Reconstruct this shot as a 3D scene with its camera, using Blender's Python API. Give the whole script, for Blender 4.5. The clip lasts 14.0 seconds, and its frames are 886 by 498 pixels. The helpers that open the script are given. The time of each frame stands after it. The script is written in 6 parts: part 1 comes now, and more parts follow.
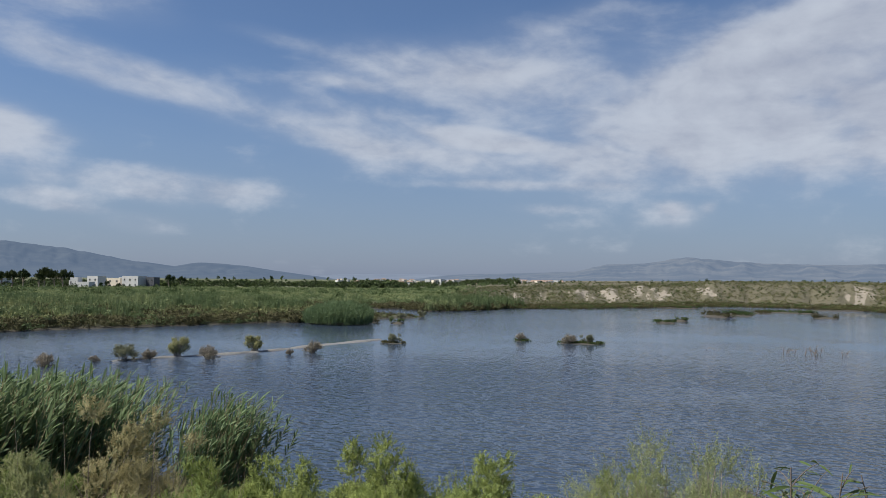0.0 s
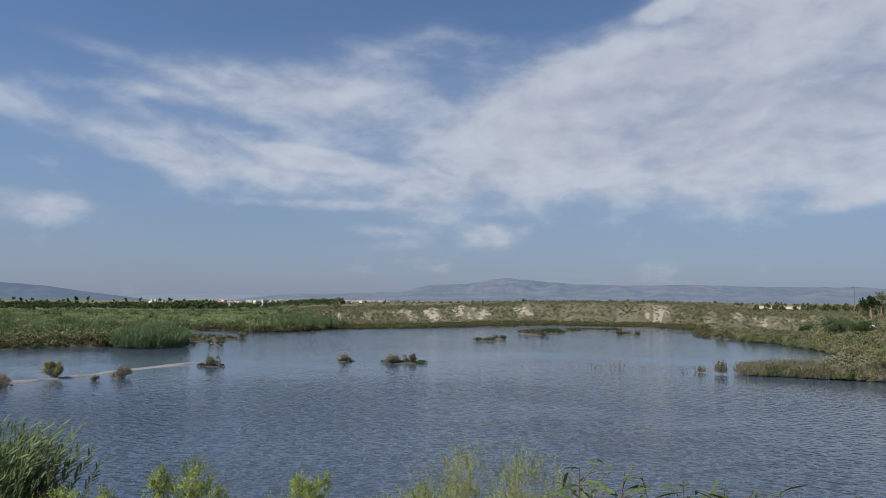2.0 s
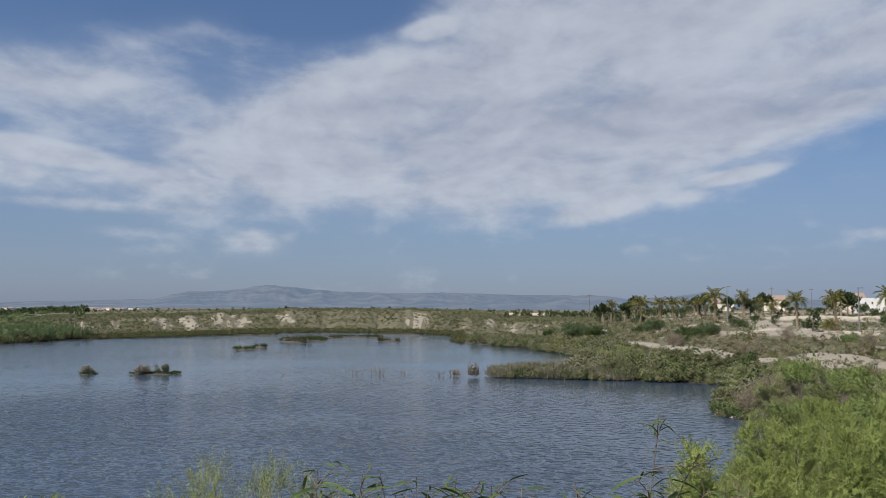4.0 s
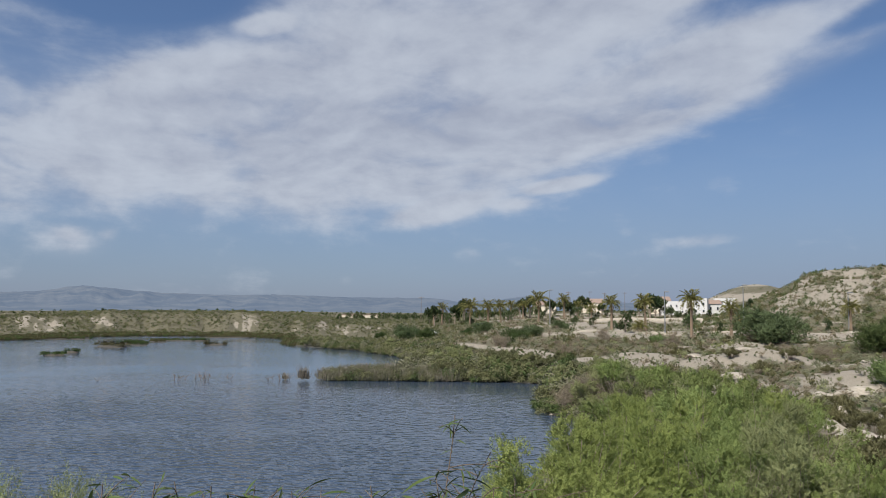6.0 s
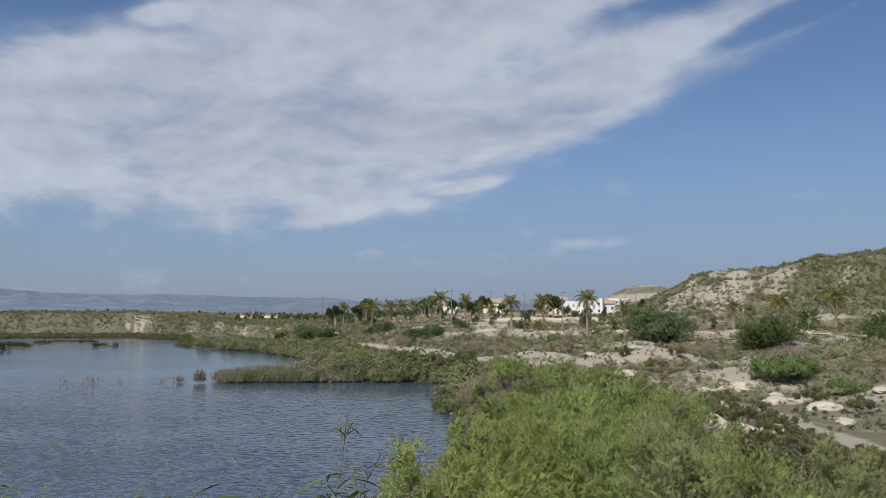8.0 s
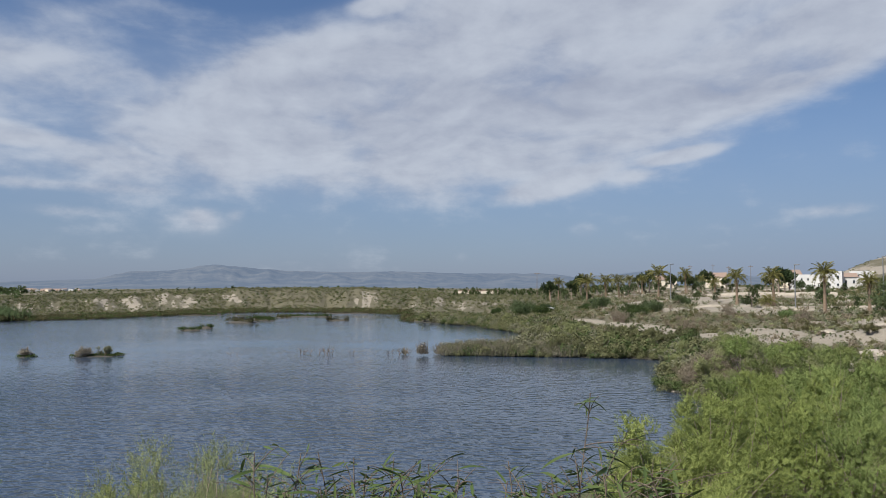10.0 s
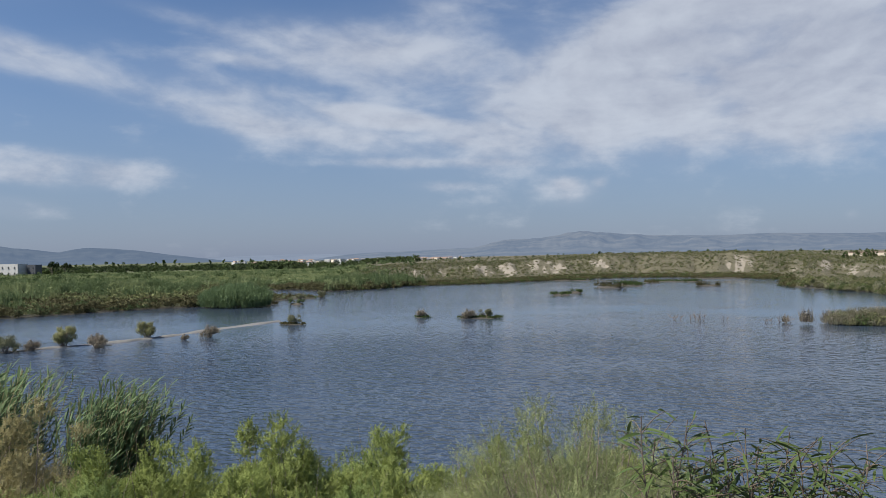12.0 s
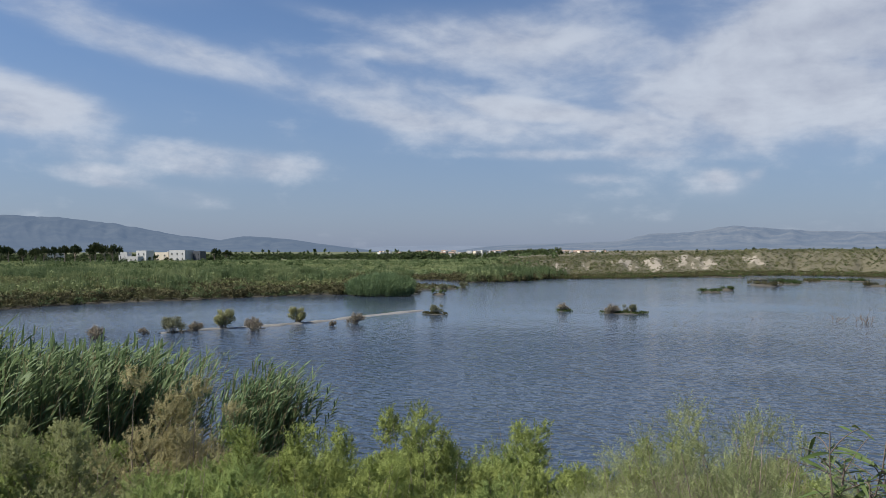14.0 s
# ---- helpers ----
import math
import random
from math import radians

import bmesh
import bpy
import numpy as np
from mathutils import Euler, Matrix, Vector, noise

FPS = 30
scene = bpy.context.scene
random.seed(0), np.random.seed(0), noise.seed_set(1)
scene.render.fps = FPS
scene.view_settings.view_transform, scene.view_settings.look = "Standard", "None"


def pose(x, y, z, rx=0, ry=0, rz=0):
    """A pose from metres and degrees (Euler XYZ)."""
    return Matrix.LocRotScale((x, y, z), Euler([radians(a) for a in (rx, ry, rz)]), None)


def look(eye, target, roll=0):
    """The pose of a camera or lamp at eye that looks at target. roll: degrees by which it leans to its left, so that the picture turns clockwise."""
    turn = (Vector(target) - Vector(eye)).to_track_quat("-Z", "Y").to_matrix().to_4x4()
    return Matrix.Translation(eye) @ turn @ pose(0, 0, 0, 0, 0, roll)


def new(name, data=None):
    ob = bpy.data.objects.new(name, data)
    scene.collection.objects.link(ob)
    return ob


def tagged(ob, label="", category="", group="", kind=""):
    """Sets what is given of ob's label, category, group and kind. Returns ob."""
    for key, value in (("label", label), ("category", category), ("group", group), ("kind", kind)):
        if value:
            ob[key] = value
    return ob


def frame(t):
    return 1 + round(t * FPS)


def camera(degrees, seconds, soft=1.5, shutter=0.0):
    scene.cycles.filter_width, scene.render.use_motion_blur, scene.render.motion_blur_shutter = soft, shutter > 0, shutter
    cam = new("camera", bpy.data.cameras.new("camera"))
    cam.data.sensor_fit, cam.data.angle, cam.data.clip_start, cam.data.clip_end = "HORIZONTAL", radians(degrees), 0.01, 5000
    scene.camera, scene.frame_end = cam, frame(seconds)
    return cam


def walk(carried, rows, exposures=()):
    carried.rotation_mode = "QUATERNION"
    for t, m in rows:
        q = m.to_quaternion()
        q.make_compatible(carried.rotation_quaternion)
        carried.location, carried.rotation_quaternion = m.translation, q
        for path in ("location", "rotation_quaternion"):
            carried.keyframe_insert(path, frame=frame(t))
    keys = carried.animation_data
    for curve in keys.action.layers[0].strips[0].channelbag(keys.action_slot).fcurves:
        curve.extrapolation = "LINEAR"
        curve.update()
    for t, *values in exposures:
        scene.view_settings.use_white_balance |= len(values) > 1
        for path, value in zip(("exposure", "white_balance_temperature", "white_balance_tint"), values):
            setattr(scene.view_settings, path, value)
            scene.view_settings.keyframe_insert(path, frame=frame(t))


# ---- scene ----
cam = camera(58.174, 14.0, soft=0.7)
PATH = [  # seconds; eye x, y, z; heading to the right, tilt up, lean
    (0, -0.214, -0.009, 7.030, -29.406, 2.160, 0.508),
    (0.5, -0.203, -0.030, 7.019, -27.236, 2.913, 0.667),
    (1, -0.242, -0.060, 7.030, -23.801, 3.531, 0.598),
    (1.5, -0.199, -0.007, 7.054, -20.177, 3.677, 0.540),
    (2, -0.138, -0.007, 7.000, -16.867, 3.704, 0.366),
    (2.5, -0.117, -0.038, 6.999, -13.419, 3.850, 0.210),
    (3, -0.135, -0.060, 6.990, -9.045, 4.067, 0.264),
    (3.5, -0.141, -0.030, 6.992, -4.293, 4.246, 0.232),
    (4, -0.052, 0.011, 6.981, 0.001, 4.314, 0.273),
    (4.2, -0.038, 0.004, 6.983, 1.467, 4.313, 0.329),
    (4.7, 0.005, -0.001, 6.984, 5.041, 4.399, 0.319),
    (5.2, 0.036, -0.010, 6.987, 8.042, 4.463, 0.297),
    (5.8, 0.061, -0.022, 6.990, 11.049, 4.525, 0.269),
    (6.3, 0.077, -0.027, 6.992, 13.195, 4.577, 0.259),
    (6.5, 0.074, -0.026, 6.992, 14.005, 4.621, 0.184),
    (7, 0.083, -0.169, 7.015, 15.699, 4.661, 0.189),
    (7.2, 0.096, -0.141, 7.018, 16.392, 4.667, 0.165),
    (7.6, 0.100, -0.135, 7.016, 17.790, 4.651, 0.168),
    (8, 0.089, -0.119, 7.013, 18.946, 4.557, 0.170),
    (8.4, 0.069, -0.099, 7.008, 19.264, 4.380, 0.157),
    (8.8, 0.045, -0.082, 7.004, 18.147, 4.113, 0.116),
    (9.1, 0.027, -0.074, 7.002, 16.009, 3.850, 0.060),
    (9.3, 0.016, -0.072, 7.002, 13.823, 3.642, 0.006),
    (9.5, 0.009, -0.079, 7.006, 11.137, 3.407, -0.058),
    (10, -0.002, -0.020, 6.998, 3.675, 2.790, -0.090),
    (10.5, -0.016, 0.048, 6.983, -3.832, 2.187, -0.241),
    (11, -0.037, 0.038, 6.990, -10.836, 1.648, -0.556),
    (11.5, -0.039, -0.038, 6.990, -17.014, 1.124, -1.052),
    (12, -0.056, -0.070, 7.005, -22.212, 0.547, -1.038),
    (12.5, -0.080, -0.005, 6.988, -26.592, 0.150, -0.857),
    (13, -0.109, 0.044, 6.984, -29.870, -0.039, -0.534),
    (13.5, -0.166, 0.091, 6.986, -31.689, -0.032, -0.276),
    (14, -0.198, 0.160, 6.981, -32.391, 0.087, -0.082),
]


def aim(x, y, z, heading, tilt, lean):
    h, p = radians(heading), radians(tilt)
    ahead = Vector((math.sin(h) * math.cos(p), math.cos(h) * math.cos(p), math.sin(p)))
    return look((x, y, z), Vector((x, y, z)) + ahead * 10, lean)


walk(cam, [(t, aim(*row)) for t, *row in PATH], [(0, 0.42), (2.8, 0.41), (3.5, 0.35), (4.2, 0.37), (10, 0.42), (12, 0.48), (14, 0.52)])

# ---- light ----
SUN_AZ, SUN_EL = -132.0, 52.0
world = bpy.data.worlds.new("world")
scene.world = world
world.use_nodes = True
wt = world.node_tree
wt.nodes.clear()


def node(tree, kind, props=None, **sockets):
    made = tree.nodes.new(kind)
    p = props or {}
    if "operation" in p:
        made.operation = p["operation"]
    if "use_clamp" in p:
        made.use_clamp = p["use_clamp"]
    if "interpolation_type" in p:
        made.interpolation_type = p["interpolation_type"]
    if "vector_type" in p:
        made.vector_type = p["vector_type"]
    if "attribute_name" in p:
        made.attribute_name = p["attribute_name"]
    if "data_type" in p:
        made.data_type, made.blend_type, made.clamp_factor = p["data_type"], p["blend_type"], True
    for key, value in sockets.items():
        sock = made.inputs[int(key[1:])] if key[0] == "i" and key[1:].isdigit() else made.inputs[key.replace("_", " ")]
        if isinstance(value, bpy.types.NodeSocket):
            tree.links.new(value, sock)
        else:
            sock.default_value = value
    return made


def maths(tree, op, a, b=0.0, c=0.0, clamp=False):
    return node(tree, "ShaderNodeMath", {"operation": op, "use_clamp": clamp}, i0=a, i1=b, i2=c).outputs[0]


def ramp01(tree, value, lo, hi, out_lo=0.0, out_hi=1.0):
    m = node(tree, "ShaderNodeMapRange", {"interpolation_type": "SMOOTHSTEP"}, Value=value)
    for k, v in zip((1, 2, 3, 4), (lo, hi, out_lo, out_hi)):
        m.inputs[k].default_value = v
    return m.outputs[0]


def blend(tree, fac, a, b, mode="MIX"):
    m = node(tree, "ShaderNodeMix", {"data_type": "RGBA", "blend_type": mode})
    for sock, v in ((m.inputs[0], fac), (m.inputs[6], a), (m.inputs[7], b)):
        if isinstance(v, bpy.types.NodeSocket):
            tree.links.new(v, sock)
        else:
            sock.default_value = (*v, 1.0) if isinstance(v, tuple) and len(v) == 3 else v
    return m.outputs[2]


# banks of cloud: azimuth, elevation, half length, half depth, slope (degrees), weight, softness of the rim
CLOUDS = [
    (-57.0, 18.6, 8.5, 2.0, -8, 0.7, 0.7), (-53.5, 13.9, 11.5, 1.5, -13, 0.7, 0.7), (-61.0, 9.3, 6.8, 2.0, -6, 1.05, 0.5), (-50.0, 6.2, 9.0, 1.3, -3, 0.8, 0.6),
    (-55.5, 4.9, 3.4, 0.8, -4, 0.8, 0.6), (-50.5, 3.6, 3.0, 0.8, -8, 0.5, 0.6), (-37.0, 10.8, 11.0, 2.3, -14, 0.5, 0.8), (-33.0, 8.8, 6.5, 1.3, -10, 0.28, 0.7),
    (-41.5, 16.6, 3.8, 0.6, -9, 0.4, 0.9), (-36.4, 13.7, 2.4, 0.5, -8, 0.45, 0.9), (-30.0, 14.6, 9.0, 2.0, -6, 0.5, 0.7), (-26.5, 10.0, 4.2, 0.8, -6, 0.6, 0.5),
    (-12.0, 13.0, 14.5, 5.0, 10, 0.55, 0.7), (-3.0, 15.0, 11.0, 3.2, 14, 0.45, 0.6), (-10.0, 8.6, 15.0, 2.4, 2, 0.45, 0.8), (-25.0, 6.7, 8.0, 0.35, -1, 0.35, 0.8),
    (-13.6, 4.4, 2.3, 1.1, 0, 0.8, 0.8), (-13.2, 5.1, 1.0, 0.5, 0, 0.3, 0.8), (-10.9, 5.1, 0.6, 0.45, 0, 0.5, 0.9), (-22.0, 5.05, 2.5, 0.4, -2, 0.42, 0.9),
    (2.0, 14.2, 13.0, 4.6, 2, 0.7, 0.5), (10.0, 11.0, 14.0, 4.4, 6, 0.65, 0.5), (20.0, 16.0, 15.0, 5.2, 10, 0.85, 0.4), (33.5, 16.8, 15.0, 2.8, 17, 0.8, 0.4),
    (14.0, 22.6, 18.0, 4.6, 5, 0.9, 0.4), (34.0, 23.2, 12.0, 1.8, 8, 0.8, 0.4), (11.5, 7.2, 4.0, 0.9, 14, 0.6, 0.5), (20.5, 9.1, 3.0, 0.5, 8, 0.55, 0.5), (17.1, 7.7, 1.5, 0.45, 4, 0.5, 0.9),
    (29.8, 4.95, 2.6, 0.42, 3, 0.5, 0.9), (13.6, 4.1, 1.1, 0.6, 0, 0.4, 0.6), (5.0, 2.25, 0.5, 0.35, 0, 0.5, 0.9), (-1.0, 19.8, 2.2, 0.7, 10, 0.5, 0.5),
    (-7.0, 20.9, 6.5, 1.5, 8, -0.5, 0.6), (-25.0, 16.0, 11.0, 2.4, 5, 0.36, 0.9), (-19.0, 18.6, 4.0, 1.0, 12, 0.3, 0.9), (-16.0, 9.5, 24.0, 4.5, 0, 0.18, 0.9), (10.0, 8.5, 28.0, 4.0, 4, 0.3, 0.9), (-30.0, 12.5, 14.0, 5.0, -4, 0.15, 0.9), (6.0, 16.0, 24.0, 6.0, 8, 0.25, 0.8), (43.5, 19.4, 6.0, 0.9, 16, -0.6, 0.5),
]
way = node(wt, "ShaderNodeTexCoord").outputs["Generated"]
sep = node(wt, "ShaderNodeSeparateXYZ", i0=way)
az_deg = maths(wt, "MULTIPLY", maths(wt, "ARCTAN2", sep.outputs[0], sep.outputs[1]), 57.2958)
el_deg = maths(wt, "MULTIPLY", maths(wt, "ARCSINE", sep.outputs[2]), 57.2958)
flat = node(wt, "ShaderNodeCombineXYZ", i0=az_deg, i1=el_deg).outputs[0]
# the cloud deck, a level sheet overhead whose streets run towards the north
lift = maths(wt, "MAXIMUM", maths(wt, "ADD", sep.outputs[2], 0.11), 0.04)
deck = node(wt, "ShaderNodeVectorMath", {"operation": "DIVIDE"}, i0=way, i1=node(wt, "ShaderNodeCombineXYZ", i0=lift, i1=lift, i2=1.0).outputs[0]).outputs[0]
deck = node(wt, "ShaderNodeVectorRotate", Vector=deck, Axis=(0, 0, 1), Angle=radians(-9)).outputs[0]
deck = node(wt, "ShaderNodeVectorMath", {"operation": "MULTIPLY"}, i0=deck, i1=(1.0, 0.72, 0.0)).outputs[0]
warp = node(wt, "ShaderNodeTexNoise", Vector=deck, Scale=1.6, Detail=3.0, Roughness=0.5).outputs[1]
deck = node(wt, "ShaderNodeVectorMath", {"operation": "MULTIPLY_ADD"}, i0=warp, i1=(0.42, 0.42, 0.0), i2=deck).outputs[0]
low = node(wt, "ShaderNodeVectorMath", {"operation": "MULTIPLY"}, i0=way, i1=(1.0, 1.0, 1.9)).outputs[0]


def cloud_noise(shift):
    """Fine wisps of the deck, and rounder puffs near the horizon."""
    a = node(wt, "ShaderNodeVectorMath", {"operation": "ADD"}, i0=deck, i1=(shift, shift * 0.6, 0.0)).outputs[0]
    b = node(wt, "ShaderNodeVectorMath", {"operation": "ADD"}, i0=low, i1=(shift * 0.3, 0.0, -abs(shift) * 0.5)).outputs[0]
    streaks = node(wt, "ShaderNodeTexNoise", Vector=a, Scale=2.7, Detail=9.0, Roughness=0.54).outputs[0]
    puffs = node(wt, "ShaderNodeTexNoise", Vector=b, Scale=10.0, Detail=9.0, Roughness=0.58).outputs[0]
    return blend(wt, ramp01(wt, el_deg, 5.0, 12.0, 0.15, 0.62), puffs, streaks)


grain, beyond = cloud_noise(0.0), cloud_noise(0.07)
total = 0.0
for a, e, length, depth, slope, weight, soft in CLOUDS:
    m = node(wt, "ShaderNodeMapping", {"vector_type": "TEXTURE"}, Vector=flat, Location=(a, e, 0),
             Rotation=(0, 0, radians(slope)), Scale=(length, depth, 1))
    far = node(wt, "ShaderNodeVectorMath", {"operation": "LENGTH"}, i0=m.outputs[0]).outputs["Value"]
    total = maths(wt, "ADD", total, ramp01(wt, far, 1.0 + soft * 0.7, 1.0 - soft, 0.0, weight))
bulk = maths(wt, "MINIMUM", total, 1.15)
broken = ramp01(wt, maths(wt, "ADD", bulk, maths(wt, "MULTIPLY_ADD", grain, 3.2, -1.6)), 0.2, 1.15)
veil = ramp01(wt, maths(wt, "ADD", total, maths(wt, "MULTIPLY_ADD", beyond, 1.0, -0.5)), -0.05, 1.3)
cover = maths(wt, "MULTIPLY_ADD", broken, 0.58, maths(wt, "MULTIPLY", veil, 0.32))
sky = node(wt, "ShaderNodeTexSky")
sky.sky_type, sky.sun_disc = "NISHITA", False
sky.sun_elevation, sky.sun_rotation = radians(SUN_EL), radians(SUN_AZ % 360)
sky.air_density, sky.dust_density, sky.ozone_density = 1.0, 0.7, 2.4
clear = blend(wt, 1.0, sky.outputs[0], (0.070, 0.078, 0.092), "MULTIPLY")
haze = maths(wt, "MULTIPLY", ramp01(wt, el_deg, 16.0, -1.0, 0.0, 0.62), ramp01(wt, az_deg, 0.0, 38.0, 1.0, 1.25))
clear = blend(wt, haze, clear, (0.212, 0.272, 0.43))
relief = maths(wt, "MULTIPLY_ADD", maths(wt, "SUBTRACT", grain, beyond), 1.75, 0.5)
lit = maths(wt, "SUBTRACT", maths(wt, "MULTIPLY_ADD", grain, 0.5, relief), maths(wt, "MULTIPLY", ramp01(wt, total, 0.9, 2.2), 0.26))
cloud = blend(wt, ramp01(wt, lit, 0.1, 1.12), (0.36, 0.395, 0.49), (0.56, 0.605, 0.685))
skycol = blend(wt, cover, clear, cloud)
bg = node(wt, "ShaderNodeBackground", Color=skycol, Strength=0.75)
node(wt, "ShaderNodeOutputWorld", Surface=bg.outputs[0])

sun = new("sun", bpy.data.lights.new("sun", "SUN"))
sun.data.energy, sun.data.angle, sun.data.color = 4.9, radians(0.6), (1.0, 0.95, 0.86)
sa, se = radians(SUN_AZ), radians(SUN_EL)
sun.matrix_world = look((math.sin(sa) * math.cos(se) * 50, math.cos(sa) * math.cos(se) * 50, math.sin(se) * 50), (0, 0, 0))

# ---- materials ----
def material(name):
    m = bpy.data.materials.new(name)
    m.use_nodes = True
    m.node_tree.nodes.clear()
    return m, m.node_tree


def finish(m, t, shader):
    node(t, "ShaderNodeOutputMaterial", Surface=shader)
    return m


def leafy(name, dark, light, through_light=0.3, rough=0.75):
    """Foliage: each leaf its own tint, each plant a little lighter or drier."""
    m, t = material(name)
    isle = node(t, "ShaderNodeNewGeometry").outputs["Random Per Island"]
    plant = node(t, "ShaderNodeObjectInfo").outputs["Random"]
    pos = node(t, "ShaderNodeNewGeometry").outputs["Position"]
    patch = node(t, "ShaderNodeTexNoise", Vector=pos, Scale=0.9, Detail=3.0).outputs[0]
    fac = maths(t, "ADD", maths(t, "MULTIPLY", isle, 0.34), maths(t, "MULTIPLY_ADD", patch, 1.2, -0.27))
    col = blend(t, fac, dark, light)
    col = blend(t, maths(t, "MULTIPLY", plant, 0.22), col, tuple(0.55 * c + 0.45 * g for c, g in zip(light, (0.24, 0.20, 0.09))))
    p = node(t, "ShaderNodeBsdfPrincipled", Base_Color=col, Roughness=rough, Specular_IOR_Level=0.12)
    tr = node(t, "ShaderNodeBsdfTranslucent", Color=col)
    mix = node(t, "ShaderNodeMixShader", i0=through_light, i1=p.outputs[0], i2=tr.outputs[0])
    return finish(m, t, mix.outputs[0])


def matt(name, a, b, scale=4.0, rough=0.85, bump=0.2, metal=0.0):
    m, t = material(name)
    pos = node(t, "ShaderNodeTexCoord").outputs["Object"]
    n = node(t, "ShaderNodeTexNoise", Vector=pos, Scale=scale, Detail=6.0, Roughness=0.62)
    g = node(t, "ShaderNodeTexNoise", Vector=pos, Scale=scale * 9, Detail=3.0)
    fac = maths(t, "MULTIPLY_ADD", g.outputs[0], 0.5, maths(t, "MULTIPLY_ADD", n.outputs[0], 1.3, -0.4))
    col = blend(t, fac, a, b)
    bp = node(t, "ShaderNodeBump", Strength=bump, Distance=0.05, Height=n.outputs[0])
    p = node(t, "ShaderNodeBsdfPrincipled", Base_Color=col, Roughness=rough, Metallic=metal, Normal=bp.outputs[0])
    return finish(m, t, p.outputs[0])


TAM_BRIGHT = leafy("tamarisk_bright", (0.115, 0.152, 0.037), (0.385, 0.445, 0.148), 0.36)
TAM_GREEN = leafy("tamarisk_green", (0.10, 0.155, 0.043), (0.34, 0.41, 0.147), 0.36)
TAM_MID = leafy("tamarisk_shore", (0.072, 0.10, 0.029), (0.25, 0.295, 0.104), 0.25)
TAM_OLIVE = leafy("tamarisk_olive", (0.14, 0.165, 0.07), (0.36, 0.38, 0.185), 0.36)
TAM_BROWN = leafy("tamarisk_in_seed", (0.21, 0.19, 0.085), (0.46, 0.42, 0.235), 0.36)
OPEN_LEAF = leafy("open_tamarisk_leaf", (0.15, 0.18, 0.075), (0.36, 0.40, 0.20), 0.4)
SILVER = leafy("silver_saltbush_leaf", (0.17, 0.185, 0.12), (0.40, 0.42, 0.29))
GREY_LEAF = leafy("saltbush_leaf", (0.11, 0.12, 0.075), (0.28, 0.29, 0.19))
DRY_LEAF = leafy("dry_twigs", (0.11, 0.09, 0.065), (0.27, 0.23, 0.17), 0.1, 0.8)
DARK_LEAF = leafy("dark_shrub_leaf", (0.025, 0.045, 0.015), (0.08, 0.12, 0.04), 0.2)
LUSH = leafy("lush_leaf", (0.06, 0.10, 0.036), (0.16, 0.225, 0.085), 0.25)
MASTIC = leafy("mastic_leaf", (0.05, 0.08, 0.036), (0.15, 0.19, 0.09), 0.3)
SHRUB_MIX = leafy("scrub_leaf", (0.055, 0.058, 0.026), (0.17, 0.16, 0.08), 0.2)
REED_LEAF = leafy("cane_leaf", (0.055, 0.095, 0.045), (0.21, 0.29, 0.14), 0.35, 0.55)
REED_DRY = leafy("cane_dry", (0.22, 0.18, 0.09), (0.42, 0.36, 0.22), 0.2)
MARSH = leafy("marsh_grass", (0.085, 0.10, 0.04), (0.23, 0.25, 0.115), 0.25)
MARSH_DARK = leafy("marsh_reed", (0.055, 0.088, 0.036), (0.165, 0.215, 0.10), 0.28)
MARSH_FIELD = leafy("marsh_field", (0.115, 0.15, 0.065), (0.27, 0.315, 0.15), 0.28)
MARSH_EDGE = leafy("marsh_edge", (0.034, 0.034, 0.016), (0.098, 0.092, 0.045), 0.15)
ISLET_LEAF = leafy("islet_leaf", (0.19, 0.19, 0.085), (0.43, 0.43, 0.22))
ISLET_DRY = leafy("islet_dry", (0.16, 0.142, 0.108), (0.37, 0.33, 0.265), 0.2)
BANK_LEAF = leafy("bank_thicket_leaf", (0.068, 0.074, 0.034), (0.20, 0.205, 0.103), 0.25)
BANK_GREY = leafy("bank_grey_leaf", (0.09, 0.092, 0.06), (0.25, 0.245, 0.17), 0.25)
STRAW = leafy("grey_straw", (0.13, 0.112, 0.088), (0.30, 0.265, 0.21), 0.2)
LANCE = leafy("willow_leaf", (0.02, 0.04, 0.015), (0.11, 0.16, 0.05), 0.2, 0.45)
PALM_LEAF = leafy("palm_leaf", (0.08, 0.09, 0.025), (0.27, 0.25, 0.09), 0.2, 0.5)
PALM_DRY = leafy("palm_dry", (0.16, 0.11, 0.05), (0.32, 0.24, 0.12), 0.1)
PINE = leafy("pine_needles", (0.015, 0.03, 0.014), (0.05, 0.075, 0.03), 0.1)
BARK = matt("bark", (0.16, 0.12, 0.09), (0.36, 0.30, 0.24), 14)
TWIG = matt("twig_red", (0.07, 0.05, 0.04), (0.19, 0.145, 0.11), 30)
PALM_BARK = matt("palm_bark", (0.13, 0.09, 0.06), (0.30, 0.22, 0.15), 8)
MUD = matt("mud", (0.03, 0.027, 0.02), (0.08, 0.07, 0.052), 3)
BAR_SAND = matt("bar_sand", (0.10, 0.098, 0.09), (0.24, 0.23, 0.215), 3)
ROCK = matt("pale_rock", (0.22, 0.19, 0.155), (0.42, 0.38, 0.31), 1.2, bump=0.6)
PLASTER = matt("white_plaster", (0.50, 0.50, 0.49), (0.64, 0.63, 0.61), 0.6, 0.7, 0.05)
CREAM = matt("cream_plaster", (0.62, 0.54, 0.42), (0.76, 0.68, 0.56), 0.6, 0.7, 0.05)
PINK = matt("salmon_plaster", (0.55, 0.36, 0.28), (0.68, 0.48, 0.38), 0.6, 0.7, 0.05)
